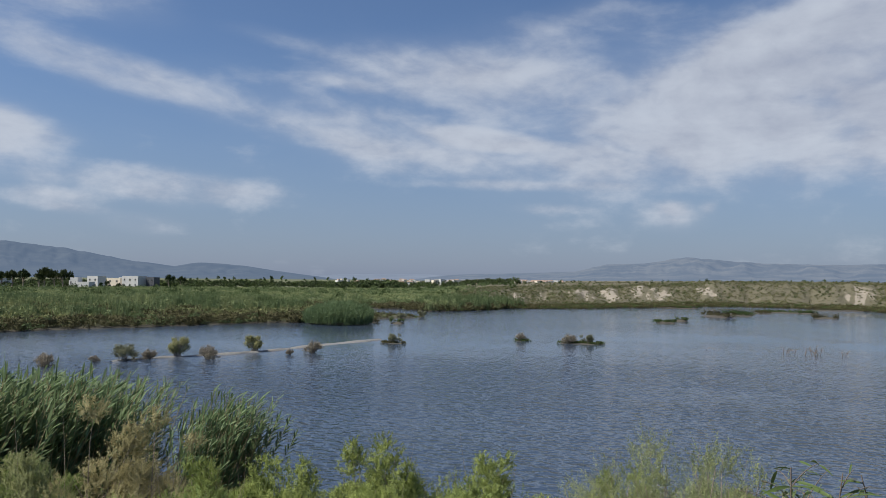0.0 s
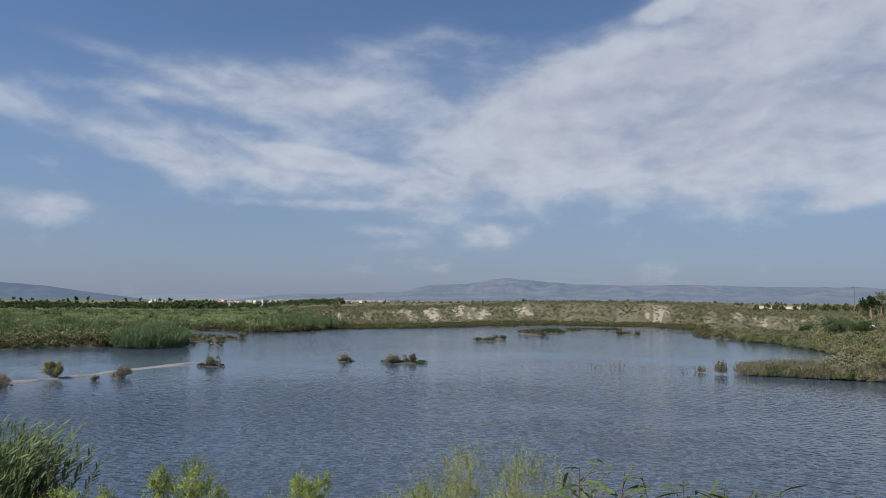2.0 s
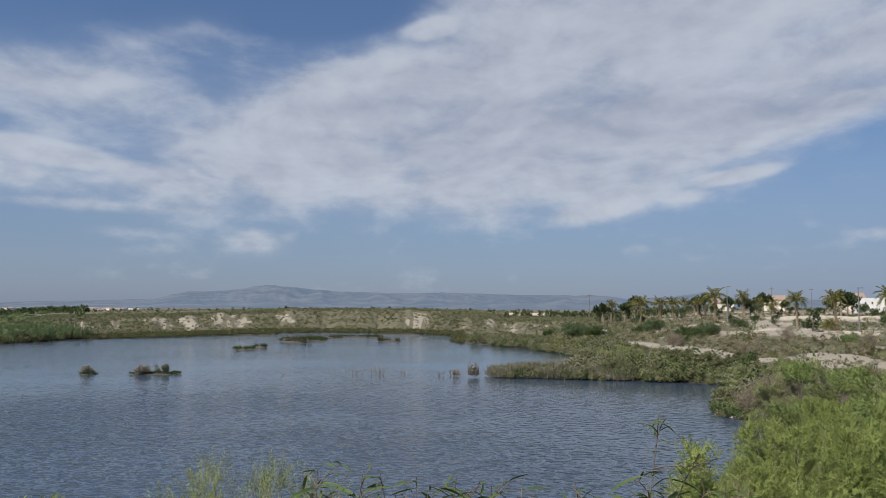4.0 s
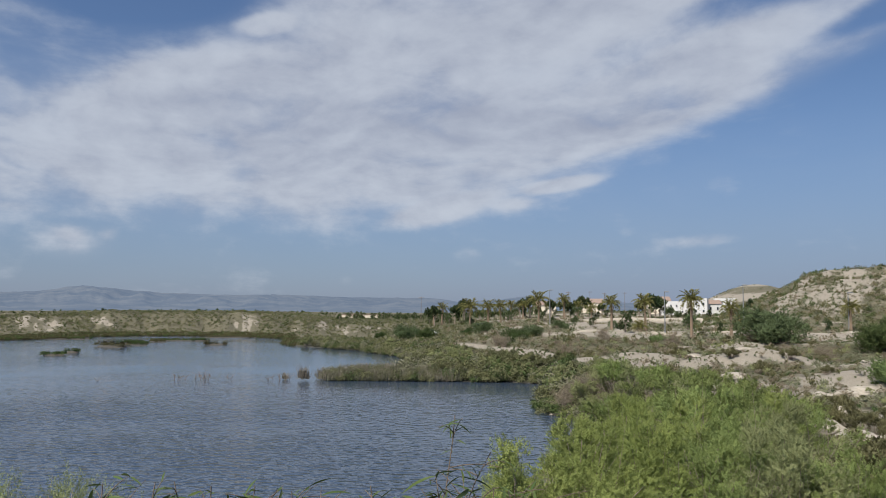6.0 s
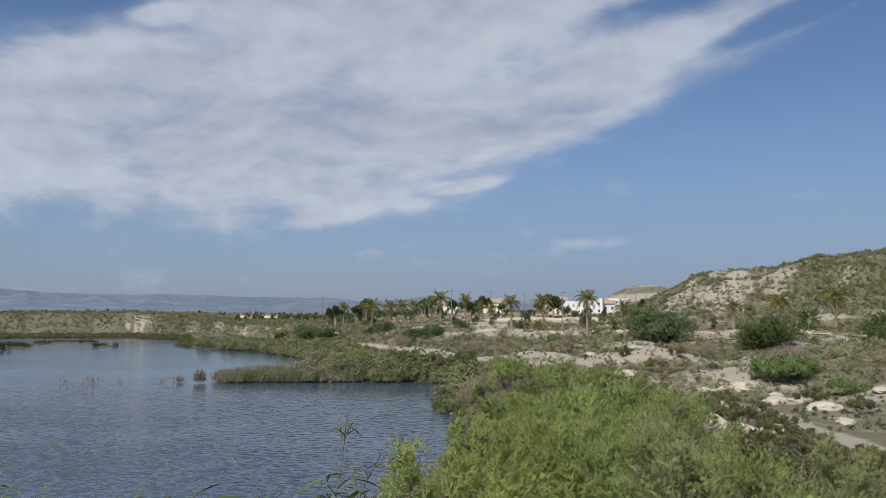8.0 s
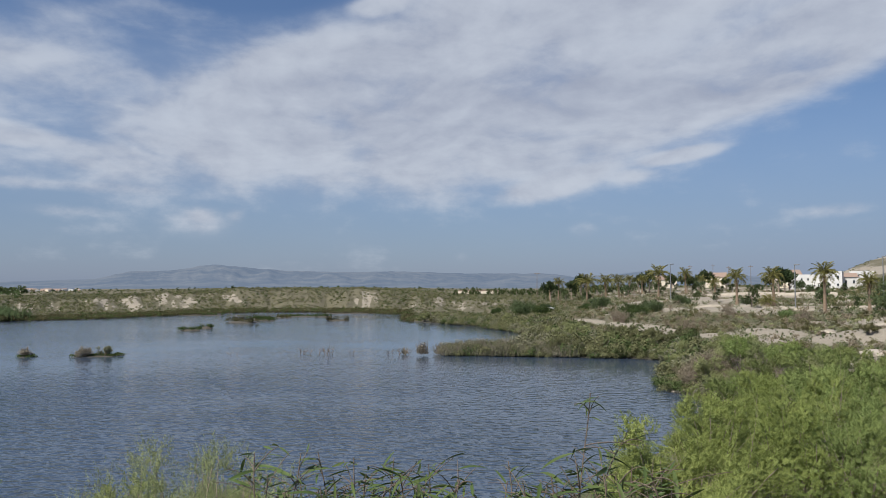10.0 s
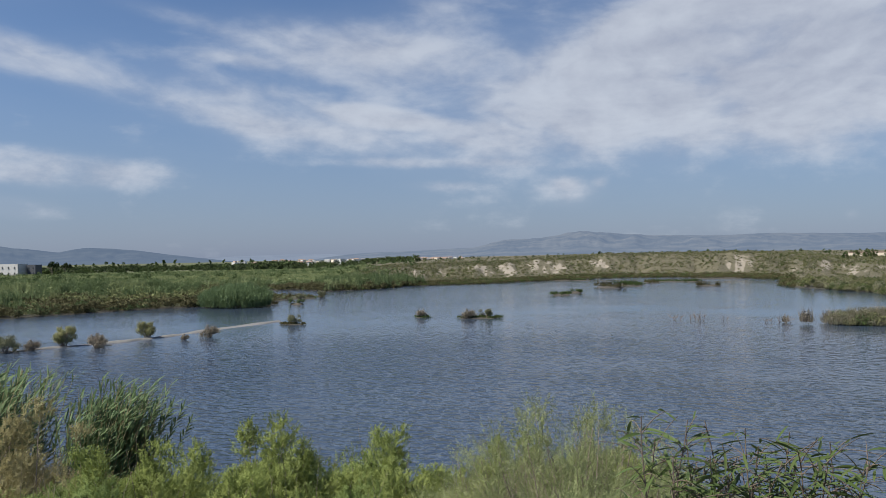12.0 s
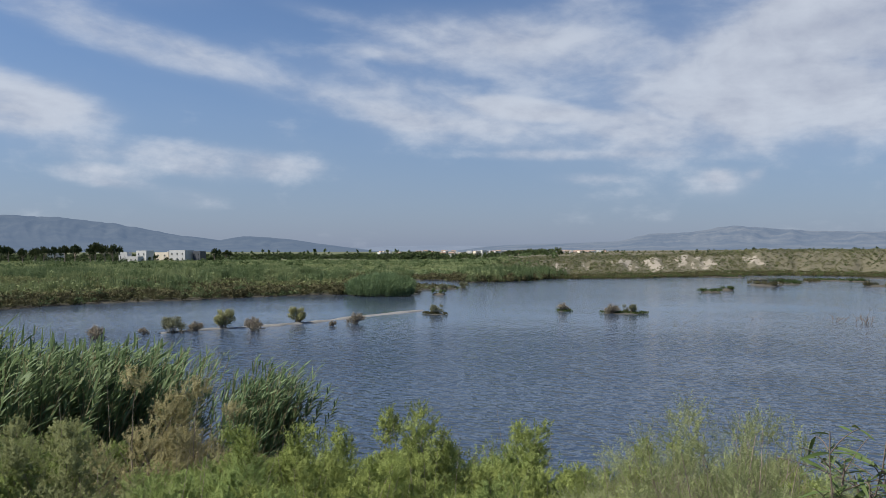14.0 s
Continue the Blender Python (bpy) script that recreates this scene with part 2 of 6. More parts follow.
TILES = matt("clay_roof", (0.20, 0.145, 0.115), (0.31, 0.225, 0.175), 1.5, 0.8, 0.2)
DARKWALL = matt("grey_cladding", (0.05, 0.055, 0.065), (0.12, 0.125, 0.14), 1.0, 0.5, 0.05)
STEEL = matt("galvanised", (0.20, 0.21, 0.22), (0.32, 0.33, 0.34), 3, 0.45, 0.05, 0.6)
TIMBER = matt("timber_pole", (0.12, 0.09, 0.07), (0.24, 0.19, 0.15), 5)
BLUE_PAINT = matt("blue_paint", (0.10, 0.20, 0.36), (0.14, 0.26, 0.44), 2, 0.3, 0.0)
WHITE_PAINT = matt("white_paint", (0.74, 0.75, 0.76), (0.82, 0.82, 0.82), 2, 0.3, 0.0)
RUBBER = matt("rubber", (0.02, 0.02, 0.02), (0.05, 0.05, 0.05), 8)


def glass_mat():
    m, t = material("window_glass")
    p = node(t, "ShaderNodeBsdfPrincipled", Base_Color=(0.03, 0.04, 0.05, 1), Roughness=0.08)
    return finish(m, t, p.outputs[0])


PANE = glass_mat()


def ground_mat():
    m, t = material("ground")
    pos = node(t, "ShaderNodeNewGeometry").outputs["Position"]
    big = node(t, "ShaderNodeTexNoise", Vector=pos, Scale=0.06, Detail=7.0, Roughness=0.6).outputs[0]
    mid = node(t, "ShaderNodeTexNoise", Vector=pos, Scale=0.7, Detail=6.0, Roughness=0.65).outputs[0]
    fine = node(t, "ShaderNodeTexNoise", Vector=pos, Scale=9.0, Detail=4.0, Roughness=0.7).outputs[0]
    sand = blend(t, mid, (0.15, 0.13, 0.10), (0.315, 0.28, 0.225))
    sand = blend(t, maths(t, "MULTIPLY", fine, 0.5), sand, (0.345, 0.305, 0.245))
    soil = blend(t, mid, (0.06, 0.056, 0.032), (0.15, 0.133, 0.08))
    grass = blend(t, mid, (0.045, 0.055, 0.022), (0.12, 0.13, 0.055))
    sandy = node(t, "ShaderNodeAttribute", {"attribute_name": "sandy"}).outputs["Fac"]
    green = node(t, "ShaderNodeAttribute", {"attribute_name": "green"}).outputs["Fac"]
    edge = maths(t, "MULTIPLY_ADD", maths(t, "ADD", mid, big), 0.7, -0.7)
    s = ramp01(t, maths(t, "ADD", sandy, edge), 0.45, 0.75)
    g = ramp01(t, maths(t, "ADD", green, edge), 0.35, 0.65)
    col = blend(t, g, blend(t, s, soil, sand), grass)
    wet = ramp01(t, maths(t, "MULTIPLY_ADD", mid, -0.3, node(t, "ShaderNodeSeparateXYZ", i0=pos).outputs[2]), -0.05, 0.3, 1.0, 0.0)
    col = blend(t, wet, col, (0.05, 0.045, 0.03))
    h = maths(t, "MULTIPLY_ADD", fine, 0.35, mid)
    bp = node(t, "ShaderNodeBump", Strength=0.8, Distance=0.4, Height=h)
    p = node(t, "ShaderNodeBsdfPrincipled", Base_Color=col, Roughness=0.92, Normal=bp.outputs[0])
    return finish(m, t, p.outputs[0])


def water_mat():
    m, t = material("water")
    pos = node(t, "ShaderNodeNewGeometry").outputs["Position"]
    turned = node(t, "ShaderNodeMapping", Vector=pos, Rotation=(0, 0, radians(18)), Scale=(0.95, 1.2, 1.0)).outputs[0]
    ripple = node(t, "ShaderNodeTexNoise", Vector=turned, Scale=1.75, Detail=1.5, Roughness=0.4, Distortion=0.2).outputs[0]
    swell = node(t, "ShaderNodeTexNoise", Vector=turned, Scale=0.32, Detail=2.0).outputs[0]
    chop = node(t, "ShaderNodeTexNoise", Vector=turned, Scale=2.3, Detail=2.0).outputs[0]
    patch = node(t, "ShaderNodeTexNoise", Vector=pos, Scale=0.022, Detail=4.0, Roughness=0.55).outputs[0]
    calm = ramp01(t, patch, 0.36, 0.62, 0.25, 1.0)
    height = maths(t, "MULTIPLY", maths(t, "ADD", ripple, maths(t, "MULTIPLY_ADD", swell, 0.3, maths(t, "MULTIPLY", chop, 0.42))), calm)
    far = node(t, "ShaderNodeVectorMath", {"operation": "LENGTH"}, i0=pos).outputs["Value"]
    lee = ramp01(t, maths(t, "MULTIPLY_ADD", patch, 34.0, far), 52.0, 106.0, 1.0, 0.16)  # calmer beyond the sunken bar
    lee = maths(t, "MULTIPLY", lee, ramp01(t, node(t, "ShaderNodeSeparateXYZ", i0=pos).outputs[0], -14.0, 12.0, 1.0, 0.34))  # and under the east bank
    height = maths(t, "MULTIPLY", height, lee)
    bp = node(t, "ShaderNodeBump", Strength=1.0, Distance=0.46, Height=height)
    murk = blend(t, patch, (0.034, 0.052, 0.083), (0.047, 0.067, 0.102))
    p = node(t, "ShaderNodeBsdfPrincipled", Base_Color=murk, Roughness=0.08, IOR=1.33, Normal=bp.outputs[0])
    return finish(m, t, p.outputs[0])


def far_mat(name, haze_glow, a, b):
    """Mountains kilometres off; an emitted glow stands in for the bright haze between."""
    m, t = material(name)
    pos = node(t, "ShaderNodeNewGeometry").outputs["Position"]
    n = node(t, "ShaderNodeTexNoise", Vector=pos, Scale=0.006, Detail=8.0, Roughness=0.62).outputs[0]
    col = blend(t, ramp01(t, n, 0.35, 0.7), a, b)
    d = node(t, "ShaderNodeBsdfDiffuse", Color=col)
    e = node(t, "ShaderNodeEmission", Color=(*haze_glow, 1), Strength=1.0)
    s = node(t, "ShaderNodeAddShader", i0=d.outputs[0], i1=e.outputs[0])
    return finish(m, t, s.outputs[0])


GROUND, WATER = ground_mat(), water_mat()
# first colour of each range is emitted, painting the blue distance haze onto it
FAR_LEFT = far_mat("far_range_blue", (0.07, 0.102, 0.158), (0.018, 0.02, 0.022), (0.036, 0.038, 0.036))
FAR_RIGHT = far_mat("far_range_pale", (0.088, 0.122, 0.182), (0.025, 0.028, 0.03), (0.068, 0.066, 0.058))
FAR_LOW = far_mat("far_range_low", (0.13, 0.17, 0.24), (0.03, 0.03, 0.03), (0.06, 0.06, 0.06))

# ---- meshes from arrays ----
rng = np.random.default_rng(7)


def mesh_of(name, verts, faces, mats, which=None, smooth=False):
    """A mesh from an (n, 3) array and an (m, k) array of faces, all with k corners."""
    me = bpy.data.meshes.new(name)
    verts, faces = np.asarray(verts, np.float32), np.asarray(faces, np.int32)
    k = faces.shape[1]
    me.vertices.add(len(verts))
    me.vertices.foreach_set("co", verts.ravel())
    me.loops.add(faces.size)
    me.loops.foreach_set("vertex_index", faces.ravel())
    me.polygons.add(len(faces))
    me.polygons.foreach_set("loop_start", np.arange(0, faces.size, k, dtype=np.int32))
    me.polygons.foreach_set("loop_total", np.full(len(faces), k, np.int32))
    for m in mats:
        me.materials.append(m)
    if which is not None:
        me.polygons.foreach_set("material_index", np.asarray(which, np.int32))
    if smooth:
        me.polygons.foreach_set("use_smooth", np.ones(len(faces), bool))
    me.update(calc_edges=True)
    me.validate()
    return me


def gather(pieces):
    """Join (verts, faces) pairs; quads are split where triangles are among them."""
    if len({f.shape[1] for _, f in pieces}) > 1:
        pieces = [(v, f if f.shape[1] == 3 else np.concatenate([f[:, [0, 1, 2]], f[:, [0, 2, 3]]])) for v, f in pieces]
    at, vs, fs = 0, [], []
    for v, f in pieces:
        vs.append(v)
        fs.append(f + at)
        at += len(v)
    return np.concatenate(vs), np.concatenate(fs)


def part(name, mesh, parent, label="", m=None):
    ob = new(name, mesh)
    ob.parent = parent
    if m is not None:
        ob.matrix_basis = m
    return tagged(ob, label)


def thing(name, x, y, z, turn=0.0, size=1.0, **tags):
    ob = new(name)
    ob.empty_display_size = 0.2
    ob.matrix_basis = pose(x, y, z, 0, 0, turn) @ Matrix.Diagonal((size, size, size, 1))
    return tagged(ob, **tags)


def bm_mesh(name, bm, mat, smooth=False):
    me = bpy.data.meshes.new(name)
    bm.to_mesh(me)
    bm.free()
    me.materials.append(mat)
    if smooth:
        for f in me.polygons:
            f.use_smooth = True
    return me


def box(bm, x0, x1, y0, y1, z0, z1, bevel=0.0):
    made = bmesh.ops.create_cube(bm, size=1.0, matrix=Matrix.Translation(((x0 + x1) / 2, (y0 + y1) / 2, (z0 + z1) / 2)) @ Matrix.Diagonal((x1 - x0, y1 - y0, z1 - z0, 1)))
    if bevel:
        edges = {e for v in made["verts"] for e in v.link_edges}
        bmesh.ops.bevel(bm, geom=list(edges), offset=bevel, segments=1, affect="EDGES")


def hash01(ix, iy, seed):
    h = (ix * 374761393 + iy * 668265263 + seed * 2147483647) & 0xFFFFFFFF
    h = ((h ^ (h >> 13)) * 1274126177) & 0xFFFFFFFF
    return ((h ^ (h >> 16)) & 0xFFFF) / 65535.0


def value_noise(x, y, seed=0):
    ix, iy = np.floor(x).astype(np.int64), np.floor(y).astype(np.int64)
    fx, fy = x - ix, y - iy
    fx, fy = fx * fx * (3 - 2 * fx), fy * fy * (3 - 2 * fy)
    a, b = hash01(ix, iy, seed), hash01(ix + 1, iy, seed)
    c, d = hash01(ix, iy + 1, seed), hash01(ix + 1, iy + 1, seed)
    return (a + (b - a) * fx) * (1 - fy) + (c + (d - c) * fx) * fy


def fbm(x, y, octaves=5, seed=0, gain=0.5):
    total, amp, norm = 0.0, 1.0, 0.0
    for k in range(octaves):
        total, norm = total + amp * value_noise(x * 2**k + 17 * k, y * 2**k - 9 * k, seed + k), norm + amp
        amp *= gain
    return total / norm


def step01(x, lo, hi):
    s = np.clip((np.asarray(x, float) - lo) / (hi - lo), 0, 1)
    return s * s * (3 - 2 * s)


def polar(az, r):
    return np.sin(np.radians(az)) * r, np.cos(np.radians(az)) * r


# ---- the lake's outline: azimuth from the look-out in degrees, metres from it ----
NEAR_BANK = [(-110, 40), (-75, 31), (-60, 27), (-45, 25), (-30, 24), (-10, 24), (5, 25), (14, 28), (20, 33), (24, 42), (24.5, 47), (22.5, 53), (19.7, 56)]
SPIT = [(19.5, 60), (20.5, 72), (19.5, 79), (16.8, 81.2), (12.5, 81.4), (7, 82.2), (3.7, 83), (3.6, 85), (8, 88), (10, 95), (10.6, 112), (8.8, 129), (6, 145), (3.5, 155), (1.2, 169), (0.8, 173)]
FAR_BANK = [(1, 208), (0, 212), (-3.8, 230), (-8.8, 235), (-11.3, 230), (-15.9, 212), (-20, 198), (-24.9, 193), (-27.3, 178), (-30.4, 171)]
CHANNEL = [(-32.4, 186), (-36, 186), (-36, 165), (-33, 152), (-31.2, 146.5), (-31, 144), (-32.5, 142), (-34.2, 139), (-34.4, 127), (-39.1, 126)]
MARSH_BANK = [(-41.8, 126), (-47.6, 121), (-53, 116), (-59, 112), (-61.5, 108), (-70, 110), (-90, 130), (-110, 130)]
LAKE = np.array([polar(a, r) for a, r in NEAR_BANK + SPIT + FAR_BANK + CHANNEL + MARSH_BANK])


def land_side(x, y):
    """Distance to the water's edge, above 0 on land."""
    x, y = np.asarray(x, float), np.asarray(y, float)
    x, y = x + 1.6 * (value_noise(x / 5, y / 5, 3) - 0.5), y + 1.6 * (value_noise(x / 5, y / 5, 4) - 0.5)
    best, inside = np.full(x.shape, 1e9), np.zeros(x.shape, bool)
    for (ax, ay), (bx, by) in zip(LAKE, np.roll(LAKE, -1, 0)):
        dx, dy = bx - ax, by - ay
        s = np.clip(((x - ax) * dx + (y - ay) * dy) / (dx * dx + dy * dy), 0, 1)
        best = np.minimum(best, np.hypot(x - ax - s * dx, y - ay - s * dy))
        with np.errstate(divide="ignore", invalid="ignore"):
            cross = ((ay > y) != (by > y)) & (x < (bx - ax) * (y - ay) / (by - ay + 1e-12) + ax)
        inside ^= cross
    return np.where(inside, -best, best)


RIDGE_AZ = [-32, -30, -28, -26, -22, -19, -15, -11, -3, 2, 5, 9, 16]
RIDGE_Z = [0.5, 0.8, 2.2, 3.8, 4.2, 4.4, 5.2, 6.2, 6.5, 5.6, 4.0, 3.6, 3.8]
HILL_AZ = [31, 33.3, 35.5, 37.6, 39.3, 41, 42.7, 45, 50, 60, 85, 110]
HILL_Z = [0, 3.5, 9.5, 12.5, 13.8, 15.5, 17, 18.5, 20.5, 24, 26, 10]


def height(x, y, side=None):
    x, y = np.asarray(x, float), np.asarray(y, float)
    az, r = np.degrees(np.arctan2(x, y)), np.hypot(x, y)
    side = land_side(x, y) if side is None else side
    near = np.interp(r, [0, 2.2, 6, 12, 20, 27], [5.45, 5.3, 4.2, 2.4, 1.0, 0.4])
    east = np.interp(r, [0, 2.2, 6, 15, 30, 60, 90, 110, 130, 150, 190, 300, 600, 1500], [5.45, 5.3, 4.4, 3.1, 1.9, 1.4, 2.1, 2.8, 3.3, 3.6, 4.4, 6.8, 8, 8])
    behind = np.where(np.abs(az) > 110, 5.45, 0)
    crest = np.interp(az, RIDGE_AZ, RIDGE_Z)
    rise = np.where(az > 1, 80.0, 62.0)
    far = 0.35 + (crest - 0.35) * step01(side, 4, rise) + 0.6 * step01(r, 250, 700)
    gully = (fbm(az * 1.3, r / 40, 4, 11) - 0.5) * 3.6 * step01(side, 6, 22) * step01(side, 95, 40) * step01(az, -29, -25) * step01(az, 14, 5)
    far = far + gully
    w_east = step01(az, 9, 22) * step01(az, 150, 105)
    z = np.where((r < 65) & (az < 24), near * (1 - w_east) + east * w_east, far * (1 - w_east) + east * w_east)
    rear = step01(np.abs(az), 80, 130)
    z = z * (1 - rear) + np.maximum(z, 5.45 - 0.002 * r) * rear
    hill = np.interp(az, HILL_AZ, HILL_Z) * step01(r, 135, 262) * step01(r, 620, 380)
    rough = (fbm(x / 26, y / 26, 5, 21) - 0.5)
    hill = hill * (1 + 0.5 * rough) + (hill > 0.5) * (fbm(az * 0.9, r / 60, 4, 31) - 0.5) * 3.0 * step01(hill, 0.5, 6)
    back = 20.5 * np.exp(-((az - 33.4) / 3.6) ** 2) * np.exp(-((r - 640) / 170) ** 2)
    mound = (0.3 + 1.2 * fbm(x / 4, y / 4, 4, 15)) * 1.0 * np.exp(-((az - 34.5) / 3.0) ** 2 - ((r - 86) / 9) ** 2) + 0.9 * np.exp(-((az - 43) / 3.0) ** 2 - ((r - 76) / 8) ** 2)
    mound = mound + 2.4 * np.exp(-((az - 48.3) / 2.6) ** 2 - ((r - 82) / 14) ** 2) + 1.8 * np.exp(-((az - 17.5) / 2.6) ** 2 - ((r - 150) / 16) ** 2)
    bumps = (fbm(x / 9, y / 9, 4, 5) - 0.5) * (0.25 + 2.2 * w_east * step01(r, 35, 70) * step01(r, 400, 150))
    z = z + hill + back + (mound * w_east) + bumps * step01(r, 3, 12)
    shore = step01(side, 0.0, 3.5)
    z = np.where((az > 3) & (az < 28) & (r > 58) & (side > 0), np.minimum(z, 0.2 + 0.13 * np.maximum(side, 0) + 0.4 * (bumps > 0) * bumps), z)
    z = np.where((az > 26) & (side > 4), np.maximum(z, 0.9 + 0.5 * fbm(x / 5, y / 5, 3, 77)), z)
    return np.where(side > 0, 0.05 * step01(side, 0, 0.4) + (z - 0.05) * shore, -1.2 * step01(-side, 0, 5.0))


def height_at(x, y):
    return float(height(np.array([x]), np.array([y]))[0])


SCARPS = [(-26.3, 0.5), (-24.2, 0.6), (-22.2, 0.35), (-19.3, 0.8), (-17.4, 0.9), (-15.0, 1.2), (-13.9, 0.6), (-11.0, 0.6), (-2.6, 0.9), (-1.5, 0.5), (1.7, 0.45), (3.5, 0.5), (5.4, 1.5)]


def track_r(az):
    return np.interp(az, [11, 12.4, 15.6, 20.5, 26.1, 29.1, 31.6, 35.6, 40.2, 42.7, 44, 48], [165, 150, 119, 95, 80, 64, 58.5, 54, 47.5, 43, 39.5, 34])


def land_cover(x, y, z, side):
    az, r = np.degrees(np.arctan2(x, y)), np.hypot(x, y)
    streak = fbm(az * 2.2, r / 30, 4, 41)
    sand = np.zeros_like(x)
    for centre, half in SCARPS:
        lean = 0.03 * (side - 32) * (1 if centre < -8 else -1)
        wide = half * (0.45 + 0.9 * step01(side, 16, 46))
        sand = np.maximum(sand, np.exp(-((az + (streak - 0.5) * 1.8 + lean - centre) / wide) ** 2))
    sand = 0.9 * sand * (0.25 + 0.85 * step01(fbm(az * 4, r / 13, 4, 43), 0.38, 0.56)) * step01(side, 14, 20) * step01(side, 54, 44) * (az < 12)
    east = step01(az, 10, 17)
    flats = east * step01(side, 5, 14) * step01(r, 48, 60) * step01(r, 420, 250) * np.clip(0.36 + 1.6 * (fbm(x / 14, y / 14, 5, 51) - 0.38) + 2.2 * (fbm(x / 9, y / 9, 4, 5) - 0.5), 0, 1)
    hills = step01(az, 31, 36) * step01(r, 150, 190) * np.clip(0.64 + 1.7 * (fbm(az / 1.4, r / 26, 4, 61) - 0.45) - 0.5 * step01(az, 40, 45), 0, 1)
    track = np.exp(-((r - track_r(az)) / np.interp(r, [40, 60, 150], [2.6, 3.6, 7.0])) ** 2) * step01(az, 10.5, 12.5) * (az < 52)
    road = np.exp(-((r - 137) / 4) ** 2) * step01(az, 21, 24)
    sand = np.clip(np.maximum.reduce([sand, flats * (1 - step01(az, 31, 36) * step01(r, 150, 190)), hills, track, road, 0.5 * step01(az, 35, 39) * step01(r, 37, 41) * step01(r, 64, 56)]), 0, 1)
    sand = np.where(r > 420, step01(z, 9, 14) * np.clip(0.5 + 2.4 * (fbm(x / 90, z / 4, 4, 87) - 0.45), 0, 1), sand)
    sand = np.where((r < 8), 0.05, sand)
    green = step01(az, -20, -27) * (r > 60) * (0.95 - 0.2 * step01(r, 300, 600))
    green = green * (1 - step01(az, -31, -28) * step01(side, 12, 18))
    green = np.maximum(green, 0.35 * step01(side, 1, 3) * step01(side, 8, 4) * (r > 60) * (az < 24))
    green = np.maximum(green, 0.6 * step01(r, 36, 26) * step01(np.abs(az), 125, 70))
    return sand, green


def build_ground():
    az = np.concatenate([np.arange(-75, -50, 0.4), np.arange(-50, 55, 0.22), np.arange(55, 75, 0.5), np.arange(75, 285, 3.0)])
    radii = np.concatenate([[0.02, 0.6, 1.2, 1.8], np.arange(2.4, 12, 0.6), np.arange(12, 60, 1.0), np.arange(60, 125, 1.3), np.arange(125, 300, 1.9),
                            np.geomspace(300, 4900, 70)])
    A, R = np.meshgrid(az, radii, indexing="ij")
    x, y = polar(A, R)
    side = land_side(x, y)
    z = height(x, y, side)
    n, k = A.shape
    idx = np.arange(n * k).reshape(n, k)
    nxt = np.roll(idx, -1, 0)
    faces = np.stack([idx[:, :-1], idx[:, 1:], nxt[:, 1:], nxt[:, :-1]], -1).reshape(-1, 4)
    verts = np.stack([x, y, z], -1).reshape(-1, 3)
    me = mesh_of("ground", verts, faces[:, ::-1], [GROUND], smooth=True)
    sand, green = land_cover(x, y, z, side)
    for key, values in (("sandy", sand), ("green", green)):
        layer = me.attributes.new(key, "FLOAT", "POINT")
        layer.data.foreach_set("value", values.ravel().astype(np.float32))
    tagged(new("ground", me), "dry pale sand, scrubby soil and green marsh round a lake", "ground", kind="structure")


build_ground()


def build_water():
    az, radii = np.arange(-112, 30, 2.0), np.geomspace(18, 262, 40)
    A, R = np.meshgrid(az, radii, indexing="ij")
    x, y = polar(A, R)
    n, k = A.shape
    idx = np.arange(n * k).reshape(n, k)
    faces = np.stack([idx[:-1, :-1], idx[1:, :-1], idx[1:, 1:], idx[:-1, 1:]], -1).reshape(-1, 4)[:, ::-1]
    me = mesh_of("water", np.stack([x, y, 0 * x], -1).reshape(-1, 3), faces, [WATER])
    tagged(new("water", me), "wind-rippled blue-grey lake water", "water", kind="structure")


build_water()


def mountains(name, label, mat, crest_az, crest_el, r0, r1, seed):
    az = np.arange(crest_az[0], crest_az[-1], 0.12)
    t = np.linspace(0, 1.15, 46)
    A, T = np.meshgrid(az, t, indexing="ij")
    R = r0 + (r1 - r0) * T
    top = np.tan(np.radians(np.interp(A, crest_az, crest_el))) * r1 + 7
    top = np.maximum(top, 0) * (1 + 0.07 * (fbm(A * 1.5, A * 0, 4, seed) - 0.5))
    shape = np.clip(T, 0, 1) ** 1.25 - 0.9 * np.clip(T - 1, 0, 1)
    z = top * shape * (1 + 0.55 * (fbm(A * 0.9 + 1.2 * np.sin(3 * T), T * 1.6, 6, seed + 1, 0.6) - 0.5) * 1.6 * np.clip(4 * T * (1 - T), 0, 1)) + 0.5
    x, y = polar(A, R)
    n, k = A.shape
    idx = np.arange(n * k).reshape(n, k)
    faces = np.stack([idx[:-1, :-1], idx[1:, :-1], idx[1:, 1:], idx[:-1, 1:]], -1).reshape(-1, 4)[:, ::-1]
    me = mesh_of(name, np.stack([x, y, z], -1).reshape(-1, 3), faces, [mat], smooth=True)
    tagged(new(name, me), label, "mountain", kind="structure")


